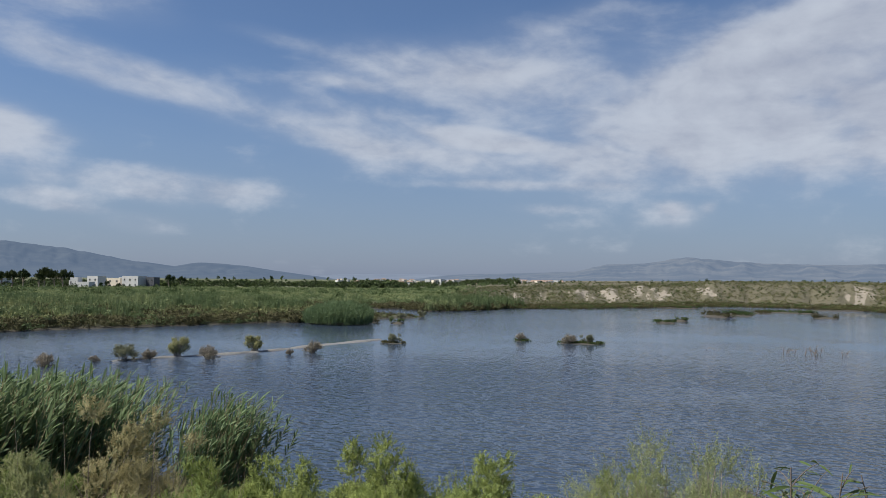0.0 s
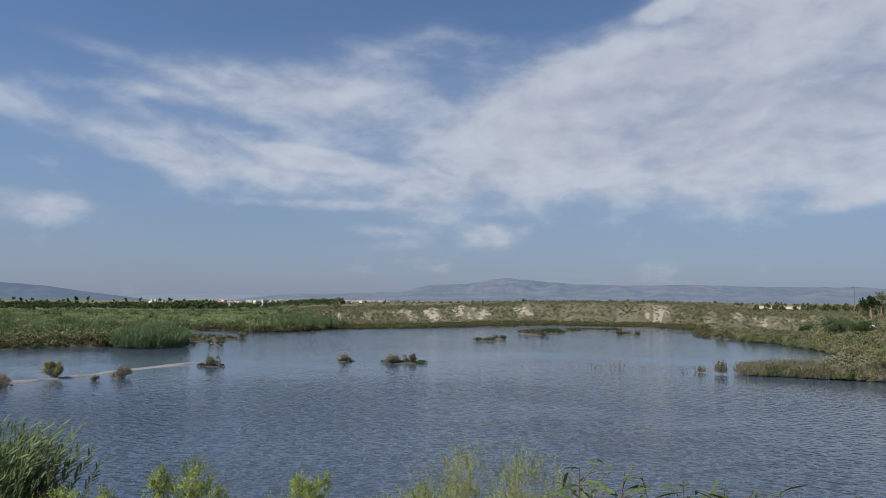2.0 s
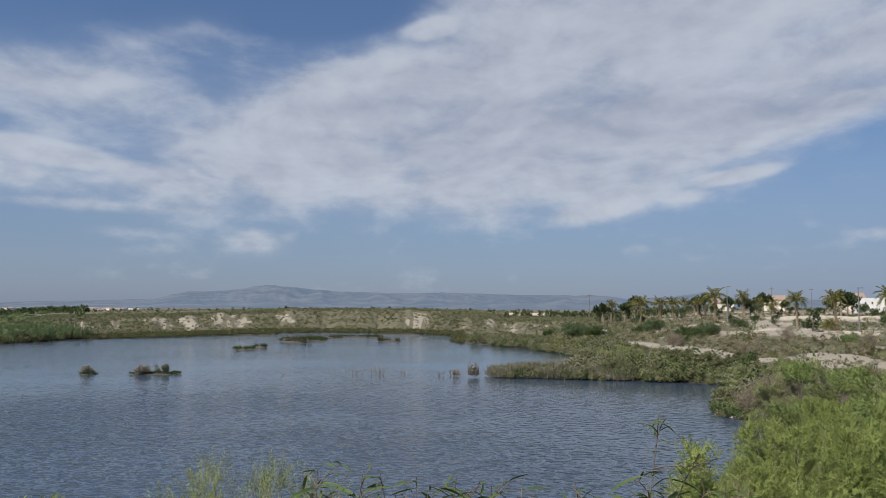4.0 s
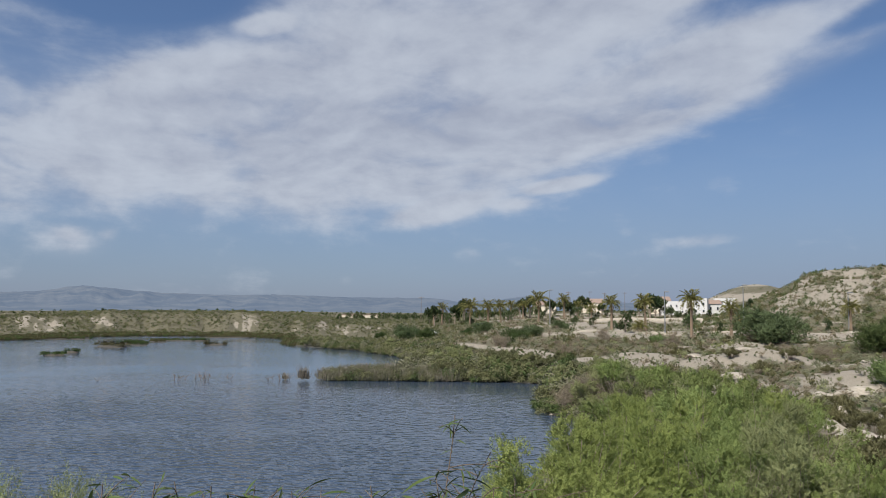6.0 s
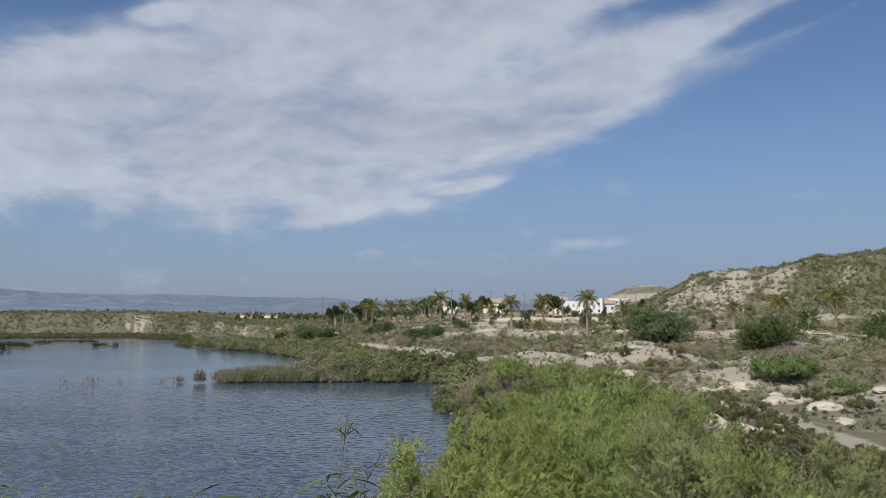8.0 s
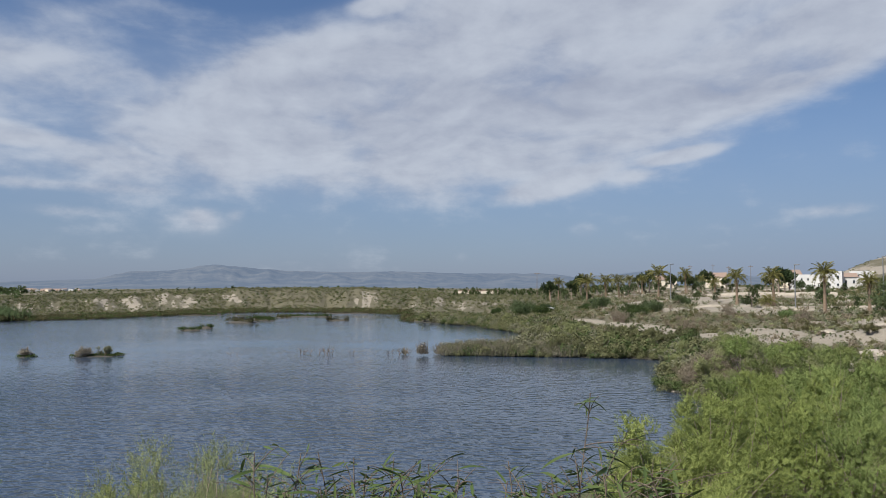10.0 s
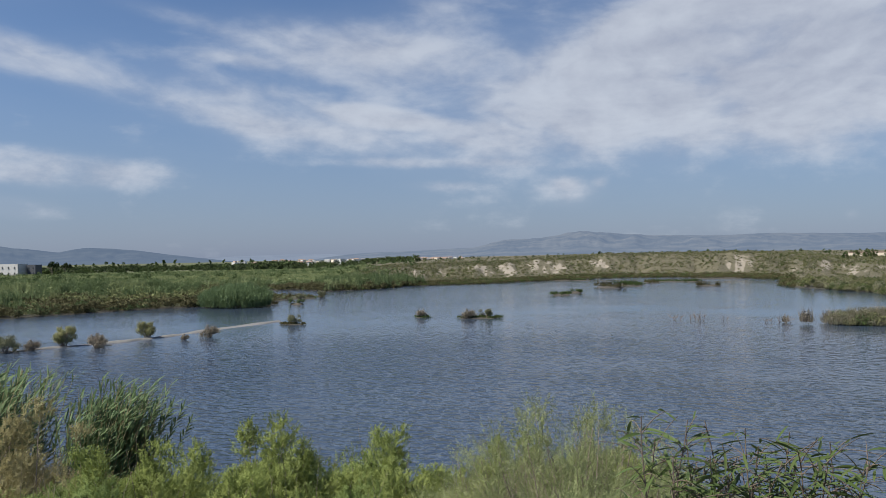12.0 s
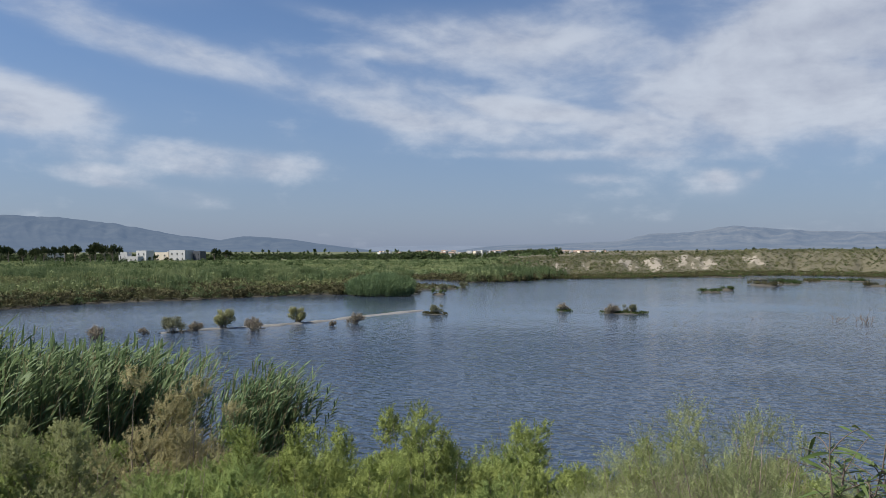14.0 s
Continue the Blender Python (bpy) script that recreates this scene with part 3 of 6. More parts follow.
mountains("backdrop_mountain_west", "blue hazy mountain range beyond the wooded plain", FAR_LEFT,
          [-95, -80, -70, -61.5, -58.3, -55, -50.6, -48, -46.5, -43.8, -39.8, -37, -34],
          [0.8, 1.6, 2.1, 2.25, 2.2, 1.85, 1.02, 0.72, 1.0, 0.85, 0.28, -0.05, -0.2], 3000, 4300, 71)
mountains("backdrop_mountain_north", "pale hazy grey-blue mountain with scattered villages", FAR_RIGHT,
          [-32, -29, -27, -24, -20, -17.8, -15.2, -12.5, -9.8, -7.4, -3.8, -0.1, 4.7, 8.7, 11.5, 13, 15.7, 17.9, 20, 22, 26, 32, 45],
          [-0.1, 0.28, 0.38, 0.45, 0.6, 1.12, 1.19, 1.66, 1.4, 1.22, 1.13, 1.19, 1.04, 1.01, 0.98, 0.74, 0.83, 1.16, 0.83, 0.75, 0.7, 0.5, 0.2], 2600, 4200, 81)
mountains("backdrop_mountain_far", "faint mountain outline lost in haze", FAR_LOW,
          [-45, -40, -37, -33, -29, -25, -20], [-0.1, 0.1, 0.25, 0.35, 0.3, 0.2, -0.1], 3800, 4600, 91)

# ---- plants ----
def unit(v):
    return v / (np.linalg.norm(v, axis=-1, keepdims=True) + 1e-9)


def tubes(curves, radii, sides=4):
    """Tapered tubes along (n, k, 3) curves; radii (n, k)."""
    curves, radii = np.asarray(curves, float), np.asarray(radii, float)
    n, k, _ = curves.shape
    tang = unit(np.gradient(curves, axis=1))
    ref = np.where(np.abs(tang[..., 2:]) > 0.9, [1.0, 0, 0], [0, 0, 1.0])
    u = unit(np.cross(tang, ref))
    w = np.cross(tang, u)
    a = np.arange(sides) * 2 * np.pi / sides
    ring = u[:, :, None] * np.cos(a)[:, None] + w[:, :, None] * np.sin(a)[:, None]
    verts = (curves[:, :, None] + ring * radii[:, :, None, None]).reshape(-1, 3)
    idx = np.arange(n * k * sides).reshape(n, k, sides)
    nx = np.roll(idx, -1, 2)
    faces = np.stack([idx[:, :-1], nx[:, :-1], nx[:, 1:], idx[:, 1:]], -1).reshape(-1, 4)
    return verts, faces


def bezier(a, b, c, k):
    t = np.linspace(0, 1, k)[None, :, None]
    return (1 - t) ** 2 * a[:, None] + 2 * t * (1 - t) * b[:, None] + t * t * c[:, None]


def slivers(base, along, length, width, rg, face=None):
    """Slim pointed leaf blades from base points, along unit vectors; face gives the way that their upper sides look."""
    n = len(base)
    if face is None:
        face = rg.normal(size=(n, 3))
    else:  # most lie along the head that they clothe, some stand off it
        face = unit(face + rg.normal(0, 0.16, (n, 3)))
        along = unit(along - face * (along * face).sum(1, keepdims=True) * rg.choice([0.85, 0.2], (n, 1), p=[0.7, 0.3]))
    side = unit(np.cross(along, face))
    length, width = np.broadcast_to(length, n)[:, None], np.broadcast_to(width, n)[:, None]
    low = base + along * length * 0.2
    verts = np.stack([low - side * width * 0.6, low + side * width * 0.6, base + along * length], 1).reshape(-1, 3)
    return verts, np.arange(3 * n).reshape(n, 3)


def strips(base, start, droop, length, width, rg, k=4):
    """Arching ribbon leaves that leave along start and bend down."""
    n = len(base)
    t = np.linspace(0, 1, k)
    length, droop = np.broadcast_to(length, n), np.broadcast_to(droop, n)
    pts = base[:, None] + start[:, None] * (t[None, :, None] * length[:, None, None])
    pts[..., 2] -= (droop * length)[:, None] * t[None] ** 2
    side = unit(np.cross(start, [0, 0, 1.0]) + rg.normal(size=(n, 3)) * 0.25)
    w = np.sin(np.pi * (0.12 + 0.86 * t))[None, :, None] * np.broadcast_to(width, n)[:, None, None] / 2
    verts = np.stack([pts - side[:, None] * w, pts + side[:, None] * w], 2).reshape(-1, 3)
    idx = np.arange(n * k * 2).reshape(n, k, 2)
    faces = np.stack([idx[:, :-1, 0], idx[:, :-1, 1], idx[:, 1:, 1], idx[:, 1:, 0]], -1).reshape(-1, 4)
    return verts, faces


def dome(n, wide, tall, rg, lumps=9, low=0.0, ways=False):
    """Points in an uneven dome: several overlapping rounded heads, more of them near the surface; ways: also the way out of each head."""
    heads = rg.uniform(-1, 1, (lumps, 3))
    heads[:, :2] = unit(heads[:, :2]) * np.sqrt(rg.uniform(0, 1, (lumps, 1))) * 0.62
    top = np.sqrt(np.clip(1 - (heads[:, :2] ** 2).sum(1), 0.1, 1)) * rg.uniform(0.45, 1.0, lumps)
    pick = rg.integers(0, lumps, n)
    d = unit(rg.normal(size=(n, 3)))
    d[:, 2] = np.abs(d[:, 2]) * 0.9 + rg.uniform(-0.35, 0.1, n)
    rad = rg.uniform(0.3, 1.0, n)[:, None] ** 0.45
    size = rg.uniform(0.28, 0.46, lumps)[pick][:, None]
    p = np.concatenate([heads[pick, :2], (top[pick] - 0.33)[:, None]], 1) + d * rad * size
    p[:, 2] = np.maximum(p[:, 2], low + rg.uniform(0, 0.12, n))
    p = p * [wide / 2, wide / 2, tall]
    return (p, d) if ways else p


def shrub_meshes(name, wide, tall, limbs, plumes, per, leaf, thin, leafmat, barkmat, seed, lift=0.5, bare=0, lumps=9, plume=0.2, stem=0.02, clump=80, puff=0.042, spires=0):
    """Feathery shrub: limbs from the base to the crown, plumes of slim leaflets at their ends, shoots above the crown, and bare twigs."""
    rg = np.random.default_rng(seed)
    tips = dome(max(16, plumes // clump), wide, tall, rg, lumps)
    ends = tips[:limbs] if len(tips) >= limbs else np.concatenate([tips, dome(limbs - len(tips), wide * 0.9, tall * 0.9, rg, lumps)])
    loose = (wide * puff * 2.2) * rg.uniform(0.65, 1.35, (len(tips), 1))
    if spires:
        foot = dome(spires * 6, wide * 0.8, tall, rg, lumps)
        foot = foot[np.argsort(-foot[:, 2])[:spires * 2]][rg.permutation(spires * 2)[:spires]]
        rise = np.stack([rg.normal(0.1, 0.13, spires), rg.normal(0, 0.13, spires), rg.uniform(0.15, 0.5, spires)], 1) * tall * 0.36
        k = np.linspace(0.15, 1.0, 5)
        tips = np.concatenate([tips, (foot[:, None] + rise[:, None] * k[None, :, None]).reshape(-1, 3)])
        loose = np.concatenate([loose, np.tile(np.linspace(0.8, 0.34, 5), spires)[:, None] * wide * puff * 2.2])
        ends = np.concatenate([ends, foot + rise])
        limbs += spires
    base = np.stack([rg.normal(0, wide * 0.05, limbs), rg.normal(0, wide * 0.05, limbs), np.full(limbs, -0.12)], 1)
    mid = base * 0.4 + ends * 0.6
    mid[:, 2] = ends[:, 2] * 0.62
    mid += rg.normal(0, wide * 0.03, mid.shape)
    curves = bezier(base, mid, ends, 6)
    taper = np.linspace(1, 0.22, 6)[None] * stem * rg.uniform(0.5, 1.3, (limbs, 1)) * tall
    pieces = [tubes(curves, taper, 4)]
    if bare:
        e = dome(bare, wide * 1.02, tall * 1.05, rg, lumps)
        s = e * [0.5, 0.5, 0.55] + rg.normal(0, 0.06 * wide, e.shape) * [1, 1, 0.3]
        c = bezier(s, s * 0.5 + e * 0.5 + rg.normal(0, 0.04, e.shape), e + [0, 0, 0.03] * rg.uniform(0, 2, (bare, 1)), 4)
        pieces.append(tubes(c, np.linspace(1, 0.3, 4)[None] * np.full((bare, 1), stem * 0.25 * tall), 3))
    wood = mesh_of(name + "_wood", *gather(pieces), [barkmat])
    share = loose[:, 0] ** 2
    pick = rg.choice(len(tips), plumes, p=share / share.sum())
    at = tips[pick] + unit(rg.normal(size=(plumes, 3))) * rg.uniform(0.1, 1, (plumes, 1)) ** 0.5 * loose[pick] * [1, 1, 0.8]
    at[:, 2] = np.maximum(at[:, 2], 0.02)
    centre = np.array([0, 0, tall * 0.25])
    out = unit(at - tips[pick])
    axis = unit(unit(at - centre) * (1 - lift) + 0.55 * out + np.array([0, 0, lift]) + rg.normal(0, 0.3, at.shape))
    s = rg.uniform(0, 1, (plumes, per, 1))
    size = plume * rg.uniform(0.55, 1.3, (plumes, 1, 1))
    start = at[:, None] + axis[:, None] * (s - 0.35) * size
    way = unit(axis[:, None] + rg.normal(0, 0.55, (plumes, per, 3)))
    n = plumes * per
    face = np.repeat(unit(out + 0.5 * unit(at - centre)), per, 0)
    leaves = slivers(start.reshape(-1, 3), way.reshape(-1, 3), leaf * rg.uniform(0.6, 1.3, n) * (1.15 - 0.6 * s.reshape(-1)), thin, rg, face)
    crown = mesh_of(name + "_leaves", *leaves, [leafmat])
    return wood, crown


def shrub(name, meshes, x, y, turn, size, label, category="bush", group="", z=None, sink=0.0):
    ob = thing(name, x, y, (height_at(x, y) if z is None else z) - sink, turn, size, label=label, category=category, group=group)
    part("woody_frame", meshes[0], ob)
    part("foliage", meshes[1], ob)
    return ob


def put(name, meshes, az, r, turn, size, label, category="bush", group="", z=None, sink=0.0):
    x, y = polar(az, r)
    return shrub(name, meshes, float(x), float(y), turn, size, label, category, group, z, sink)


def scatter(name, label, category, spots, templates, mats, which_mat, kind="stuff"):
    """One joined mesh of many small plants: spots (n, 4) of x, y, z, size; templates are (verts, faces)."""
    rg = np.random.default_rng(len(spots))
    vs, fs, ms, at = [], [], [], 0
    for i, (v, f) in enumerate(templates):
        mine = spots[i::len(templates)]
        if not len(mine):
            continue
        a = rg.uniform(0, 2 * np.pi, len(mine))
        c, s = np.cos(a), np.sin(a)
        size = mine[:, 3]
        x = (v[None, :, 0] * c[:, None] - v[None, :, 1] * s[:, None]) * size[:, None] + mine[:, 0:1]
        y = (v[None, :, 0] * s[:, None] + v[None, :, 1] * c[:, None]) * size[:, None] + mine[:, 1:2]
        z = v[None, :, 2] * (size * rg.uniform(0.8, 1.2, len(mine)))[:, None] + mine[:, 2:3]
        vs.append(np.stack([x, y, z], -1).reshape(-1, 3))
        fs.append((f[None] + (np.arange(len(mine)) * len(v))[:, None, None] + at).reshape(-1, f.shape[1]))
        ms.append(np.repeat(which_mat(mine, rg), len(f)))
        at += len(mine) * len(v)
    me = mesh_of(name, np.concatenate(vs), np.concatenate(fs), mats, np.concatenate(ms))
    return tagged(new(name, me), label, category, kind=kind)


def puff_template(n, wide, tall, leaf, seed, lumps=5):
    rg = np.random.default_rng(seed)
    at, out = dome(n, wide, tall, rg, lumps, ways=True)
    way = unit(0.5 * out + unit(rg.normal(size=at.shape)) + [0, 0, 0.25])
    face = unit(out + 0.5 * unit(at - [0, 0, tall * 0.2]))
    return slivers(at, way, leaf * rg.uniform(0.6, 1.4, n), leaf * 0.6, rg, face)


def blade_template(n, wide, tall, thin, seed, lean=0.18):
    rg = np.random.default_rng(seed)
    base = np.concatenate([rg.uniform(-wide / 2, wide / 2, (n, 2)), np.full((n, 1), -0.05)], 1)
    way = unit(np.concatenate([rg.normal(0, lean, (n, 2)), np.ones((n, 1))], 1))
    return slivers(base, way, tall * rg.uniform(0.6, 1.1, n), thin, rg)


def spots_in(n, az0, az1, r0, r1, keep, size0, size1, seed):
    """Random spots over a sector, evenly by area; keep(x, y, az, r, side) gives each one's chance."""
    rg = np.random.default_rng(seed)
    az = rg.uniform(az0, az1, n)
    r = np.sqrt(rg.uniform(r0**2, r1**2, n))
    x, y = polar(az, r)
    side = land_side(x, y)
    ok = rg.uniform(0, 1, n) < keep(x, y, az, r, side)
    x, y, side = x[ok], y[ok], side[ok]
    return np.stack([x, y, height(x, y, side), rg.uniform(size0, size1, len(x))], 1)


def tongue(sp):
    """Plants stay low on the tongue of land before the channel."""
    az, r = np.degrees(np.arctan2(sp[:, 0], sp[:, 1])), np.hypot(sp[:, 0], sp[:, 1])
    return np.where((az > -37.5) & (az < -30.6) & (r < 162), 0.42, 1.0)


# --- marsh on the west shore
def marsh():
    def edge(x, y, az, r, side):
        return (side > -0.5) * (side < 15) * np.clip(0.25 + 0.75 * (side < 7), 0, 1)
    sp = spots_in(13000, -68, -24, 104, 205, edge, 0.75, 1.7, 3)
    sp[:, 3] *= tongue(sp)
    scatter("shore_scrub", "dark brownish glasswort and low scrub along the waterline", "scrub", sp, [puff_template(110, 1.9, 1.0, 0.19, s) for s in (4, 5)],
            [MARSH_EDGE, SHRUB_MIX, MARSH_DARK], lambda m, rg: rg.choice(3, len(m), p=[0.6, 0.25, 0.15]))

    def bushes(x, y, az, r, side):
        return (side > 5) * (r < 150 + 30 * step01(az, -34, -58) + 10 * np.sin(az * 1.1)) * np.clip(0.25 + 1.4 * (fbm(x / 16, y / 9, 4, 101) - 0.25), 0, 1)
    sp = spots_in(6500, -68, -28, 108, 215, bushes, 0.7, 1.6, 1)
    sp[:, 3] *= tongue(sp)
    mix = lambda m, rg: np.where(fbm(m[:, 0] / 22, m[:, 1] / 9, 3, 111) + rg.normal(0, 0.06, len(m)) > 0.53, 1, 0)
    scatter("marsh_bushes", "rounded yellow-green and olive bushes crowding the marsh", "bushes", sp, [puff_template(100, 2.5, 1.25, 0.24, s, 6) for s in (1, 2, 3)], [MARSH, MARSH_EDGE], mix)

    def field(x, y, az, r, side):
        return (side > 4) * step01(az, -27, -30) * np.clip(0.55 + 0.9 * (fbm(x / 40, y / 14, 4, 103) - 0.4), 0, 1)
    sp = spots_in(15000, -68, -23.5, 135, 470, field, 0.8, 1.5, 2)
    sp[:, 3] *= tongue(sp)
    pick = lambda m, rg: np.where(fbm(m[:, 0] / 60, m[:, 1] / 16, 3, 112) + rg.normal(0, 0.04, len(m)) > 0.54, 1, 0) * (rg.uniform(0, 1, len(m)) < 0.8)
    scatter("marsh_grass", "even green reed grass over the flats", "marsh grass", sp, [puff_template(44, 3.4, 0.9, 0.34, s, 8) for s in (8, 9, 10)], [MARSH_FIELD, MARSH_DARK], pick)
    far_bush = spots_in(900, -66, -24, 230, 470, lambda x, y, az, r, side: 0.9 * (fbm(x / 50, y / 18, 3, 105) > 0.5), 0.7, 1.6, 6)
    scatter("field_bushes", "dark bushes dotted over the reed field", "bushes", far_bush, [puff_template(70, 3.6, 1.9, 0.45, s, 6) for s in (11, 12)], [MARSH_DARK, DARK_LEAF], lambda m, rg: rg.choice(2, len(m), p=[0.6, 0.4]))

    def tall(x, y, az, r, side):
        west = step01(az, -44, -48)
        band = np.exp(-((r - (198 + 8 * np.sin(az / 2.5))) / (9 + 9 * west)) ** 2) * (fbm(az / 2, r / 60, 3, 121) > 0.5 - 0.35 * west)
        band = np.maximum(band, np.exp(-((r - 150 - 1.5 * (az + 44)) / 6) ** 2) * (fbm(az / 1.6, r / 40, 3, 123) > 0.52))
        rim = (az > -30.6) * (side > 0.3) * (side < 6) * (r > 140) * (fbm(az * 1.2, r / 30, 3, 125) > 0.35)
        return (side > 0.3) * np.maximum(band, rim)
    sp = spots_in(15000, -68, -23.5, 120, 260, tall, 0.8, 1.2, 4)
    sp = sp[tongue(sp) == 1]
    tufted = []
    for s in (6, 7, 13):
        stems, plume = blade_template(22, 1.7, 2.5, 0.10, s, 0.14), puff_template(40, 2.0, 2.6, 0.36, s + 20, 7)
        tufted.append(gather([stems, plume]))
    scatter("reed_belt", "tall dark green reeds in dense belts", "reeds", sp, tufted, [MARSH_DARK, MARSH_FIELD], lambda m, rg: (fbm(m[:, 0] / 9, m[:, 1] / 9, 3, 127) > 0.57).astype(int))


marsh()


# --- a stand of reeds at the mouth of the channel
def reed_stand():
    rg = np.random.default_rng(31)
    x0, y0 = polar(-36.8, 123.5)
    ob = thing("reed_stand", float(x0), float(y0), 0.0, 36.8, label="dense stand of tall dark green reeds in the water", category="reeds")
    n = 3800
    px, py = rg.uniform(-5.4, 5.4, n), rg.uniform(-4.5, 4.5, n)
    ok = (px / 5.4) ** 2 + (py / 4.5) ** 2 < 0.75 + 0.35 * value_noise(px, py, 9)
    base = np.stack([px[ok], py[ok], np.full(ok.sum(), -0.3)], 1)
    tall = (2.9 + 1.1 * value_noise(px / 1.6 + 40, py / 1.6, 12))[ok]
    tall = tall * (1.05 - 0.4 * ((px / 5.4) ** 2 + (py / 4.5) ** 2)[ok])
    way = unit(np.concatenate([rg.normal(0, 0.14, (len(base), 2)) + base[:, :2] * 0.025, np.ones((len(base), 1))], 1))
    tagged(part("reed_growth", mesh_of("reed_stems", *slivers(base, way, tall, 0.05, rg), [REED_LEAF]), ob), kind="stuff")
    lb = np.repeat(base, 4, 0) + way.repeat(4, 0) * (rg.uniform(0.3, 0.95, 4 * len(base)) * tall.repeat(4))[:, None]
    lw = unit(rg.normal(size=(len(lb), 3)) * [0.5, 0.5, 0.2] + [0.1, 0.1, 0.8])
    part("foliage", mesh_of("reed_leaves", *slivers(lb, lw, 0.55, 0.08, rg), [REED_LEAF]), ob)


reed_stand()

# --- scrub of the far ridge, the eastern flats and the hill
def scrub():
    def ridge(x, y, az, r, side):
        bare = np.zeros_like(az)
        for c, h in SCARPS:
            bare = np.maximum(bare, np.exp(-((az - c) / h) ** 2))
        bare = bare * step01(side, 14, 20) * step01(side, 52, 44)
        return (side > 1) * (1 - 0.92 * bare) * np.clip(0.35 + 1.8 * (fbm(x / 18, y / 18, 4, 131) - 0.3), 0, 1)
    sp = spots_in(44000, -29, 14, 150, 340, ridge, 0.4, 1.15, 11)
    far = spots_in(3500, -24, 32, 330, 700, ridge, 0.8, 1.6, 12)
    tm = [puff_template(18, 1.2, 0.6, 0.36, s) for s in (21, 22, 23)]
    mix = lambda m, rg: rg.choice(3, len(m), p=[0.45, 0.4, 0.15])
    scatter("ridge_scrub", "grey-green scrub dotted over a low sandy ridge", "scrub", np.concatenate([sp, far]), tm, [BANK_LEAF, BANK_GREY, DARK_LEAF], mix)

    def rim(x, y, az, r, side):
        return (side > -0.5) * (side < 10) * 1.0
    sp = spots_in(20000, -29, 1.5, 165, 250, rim, 0.6, 1.2, 13)
    scatter("far_shore_scrub", "dark low saltmarsh scrub along the far waterline", "scrub", sp, [puff_template(40, 2.0, 0.7, 0.3, s) for s in (24, 25)], [MARSH_EDGE, DARK_LEAF], lambda m, rg: (rg.uniform(0, 1, len(m)) < 0.35).astype(int))

    def flats(x, y, az, r, side):
        sand, _ = land_cover(x, y, 0 * x, side)
        gap = r - track_r(az)
        return (side > 2) * np.where((az < 52) & (gap > np.where(az > 34, -5, -11)) & (gap < 3), 0.03, 1.0) * np.clip(1.0 - 0.95 * sand, 0.06, 1) * np.clip(0.3 + 1.5 * (fbm(x / 12, y / 12, 4, 141) - 0.2), 0, 1)
    sp = spots_in(16000, 12, 58, 110, 250, flats, 0.4, 1.35, 14)
    tm = [puff_template(56, 1.4, 0.95, 0.21, s) for s in (26, 27, 28)]
    scatter("upper_flat_scrub", "grey-green scrub between the sand flats and the road", "scrub", sp, tm, [GREY_LEAF, DRY_LEAF, SHRUB_MIX, DARK_LEAF], lambda m, rg: rg.choice(4, len(m), p=[0.3, 0.25, 0.3, 0.15]))
    sp = spots_in(5500, 12, 58, 56, 110, flats, 0.35, 1.25, 17)
    tm = [puff_template(150, 1.3, 0.95, 0.13, s) for s in (26, 27, 28)]
    tufts = spots_in(6500, 15, 56, 40, 125, lambda x, y, az, r, side: 0.8 * (side > 3), 0.12, 0.4, 18)
    scatter("sand_tufts", "small dark tufts dotted over bare sand", "scrub", tufts, [puff_template(36, 1.2, 0.8, 0.3, 19)], [SHRUB_MIX, DARK_LEAF], lambda m, rg: rg.choice(2, len(m)))
    scatter("flat_scrub", "grey and olive saltbush scattered over pale sand", "scrub", sp, tm, [GREY_LEAF, DRY_LEAF, SHRUB_MIX, TAM_OLIVE], lambda m, rg: rg.choice(4, len(m), p=[0.33, 0.3, 0.25, 0.12]))

    def hill(x, y, az, r, side):
        return np.clip(2.2 * (fbm(az / 1.6, r / 26, 4, 151) - 0.42) + 0.45 * step01(az, 39.5, 45), 0.16, 1)
    sp = spots_in(26000, 29, 62, 150, 330, hill, 0.3, 1.15, 15)
    tm = [puff_template(34, 1.6, 1.0, 0.32, s) for s in (29, 30)]
    scatter("hill_scrub", "dark thorny scrub dotted over an eroded sandy hill", "scrub", sp, tm, [SHRUB_MIX, BANK_GREY, DARK_LEAF], lambda m, rg: rg.choice(3, len(m), p=[0.35, 0.25, 0.4]))

    def back(x, y, az, r, side):
        return np.clip(fbm(x / 40, y / 40, 4, 161), 0, 1) * (az > 20)
    sp = spots_in(900, 22, 50, 330, 800, back, 0.6, 1.5, 16)
    scatter("upland_scrub", "sparse dark scrub over distant dry uplands", "scrub", sp, tm, [SHRUB_MIX, DARK_LEAF], lambda m, rg: rg.choice(2, len(m)))


scrub()

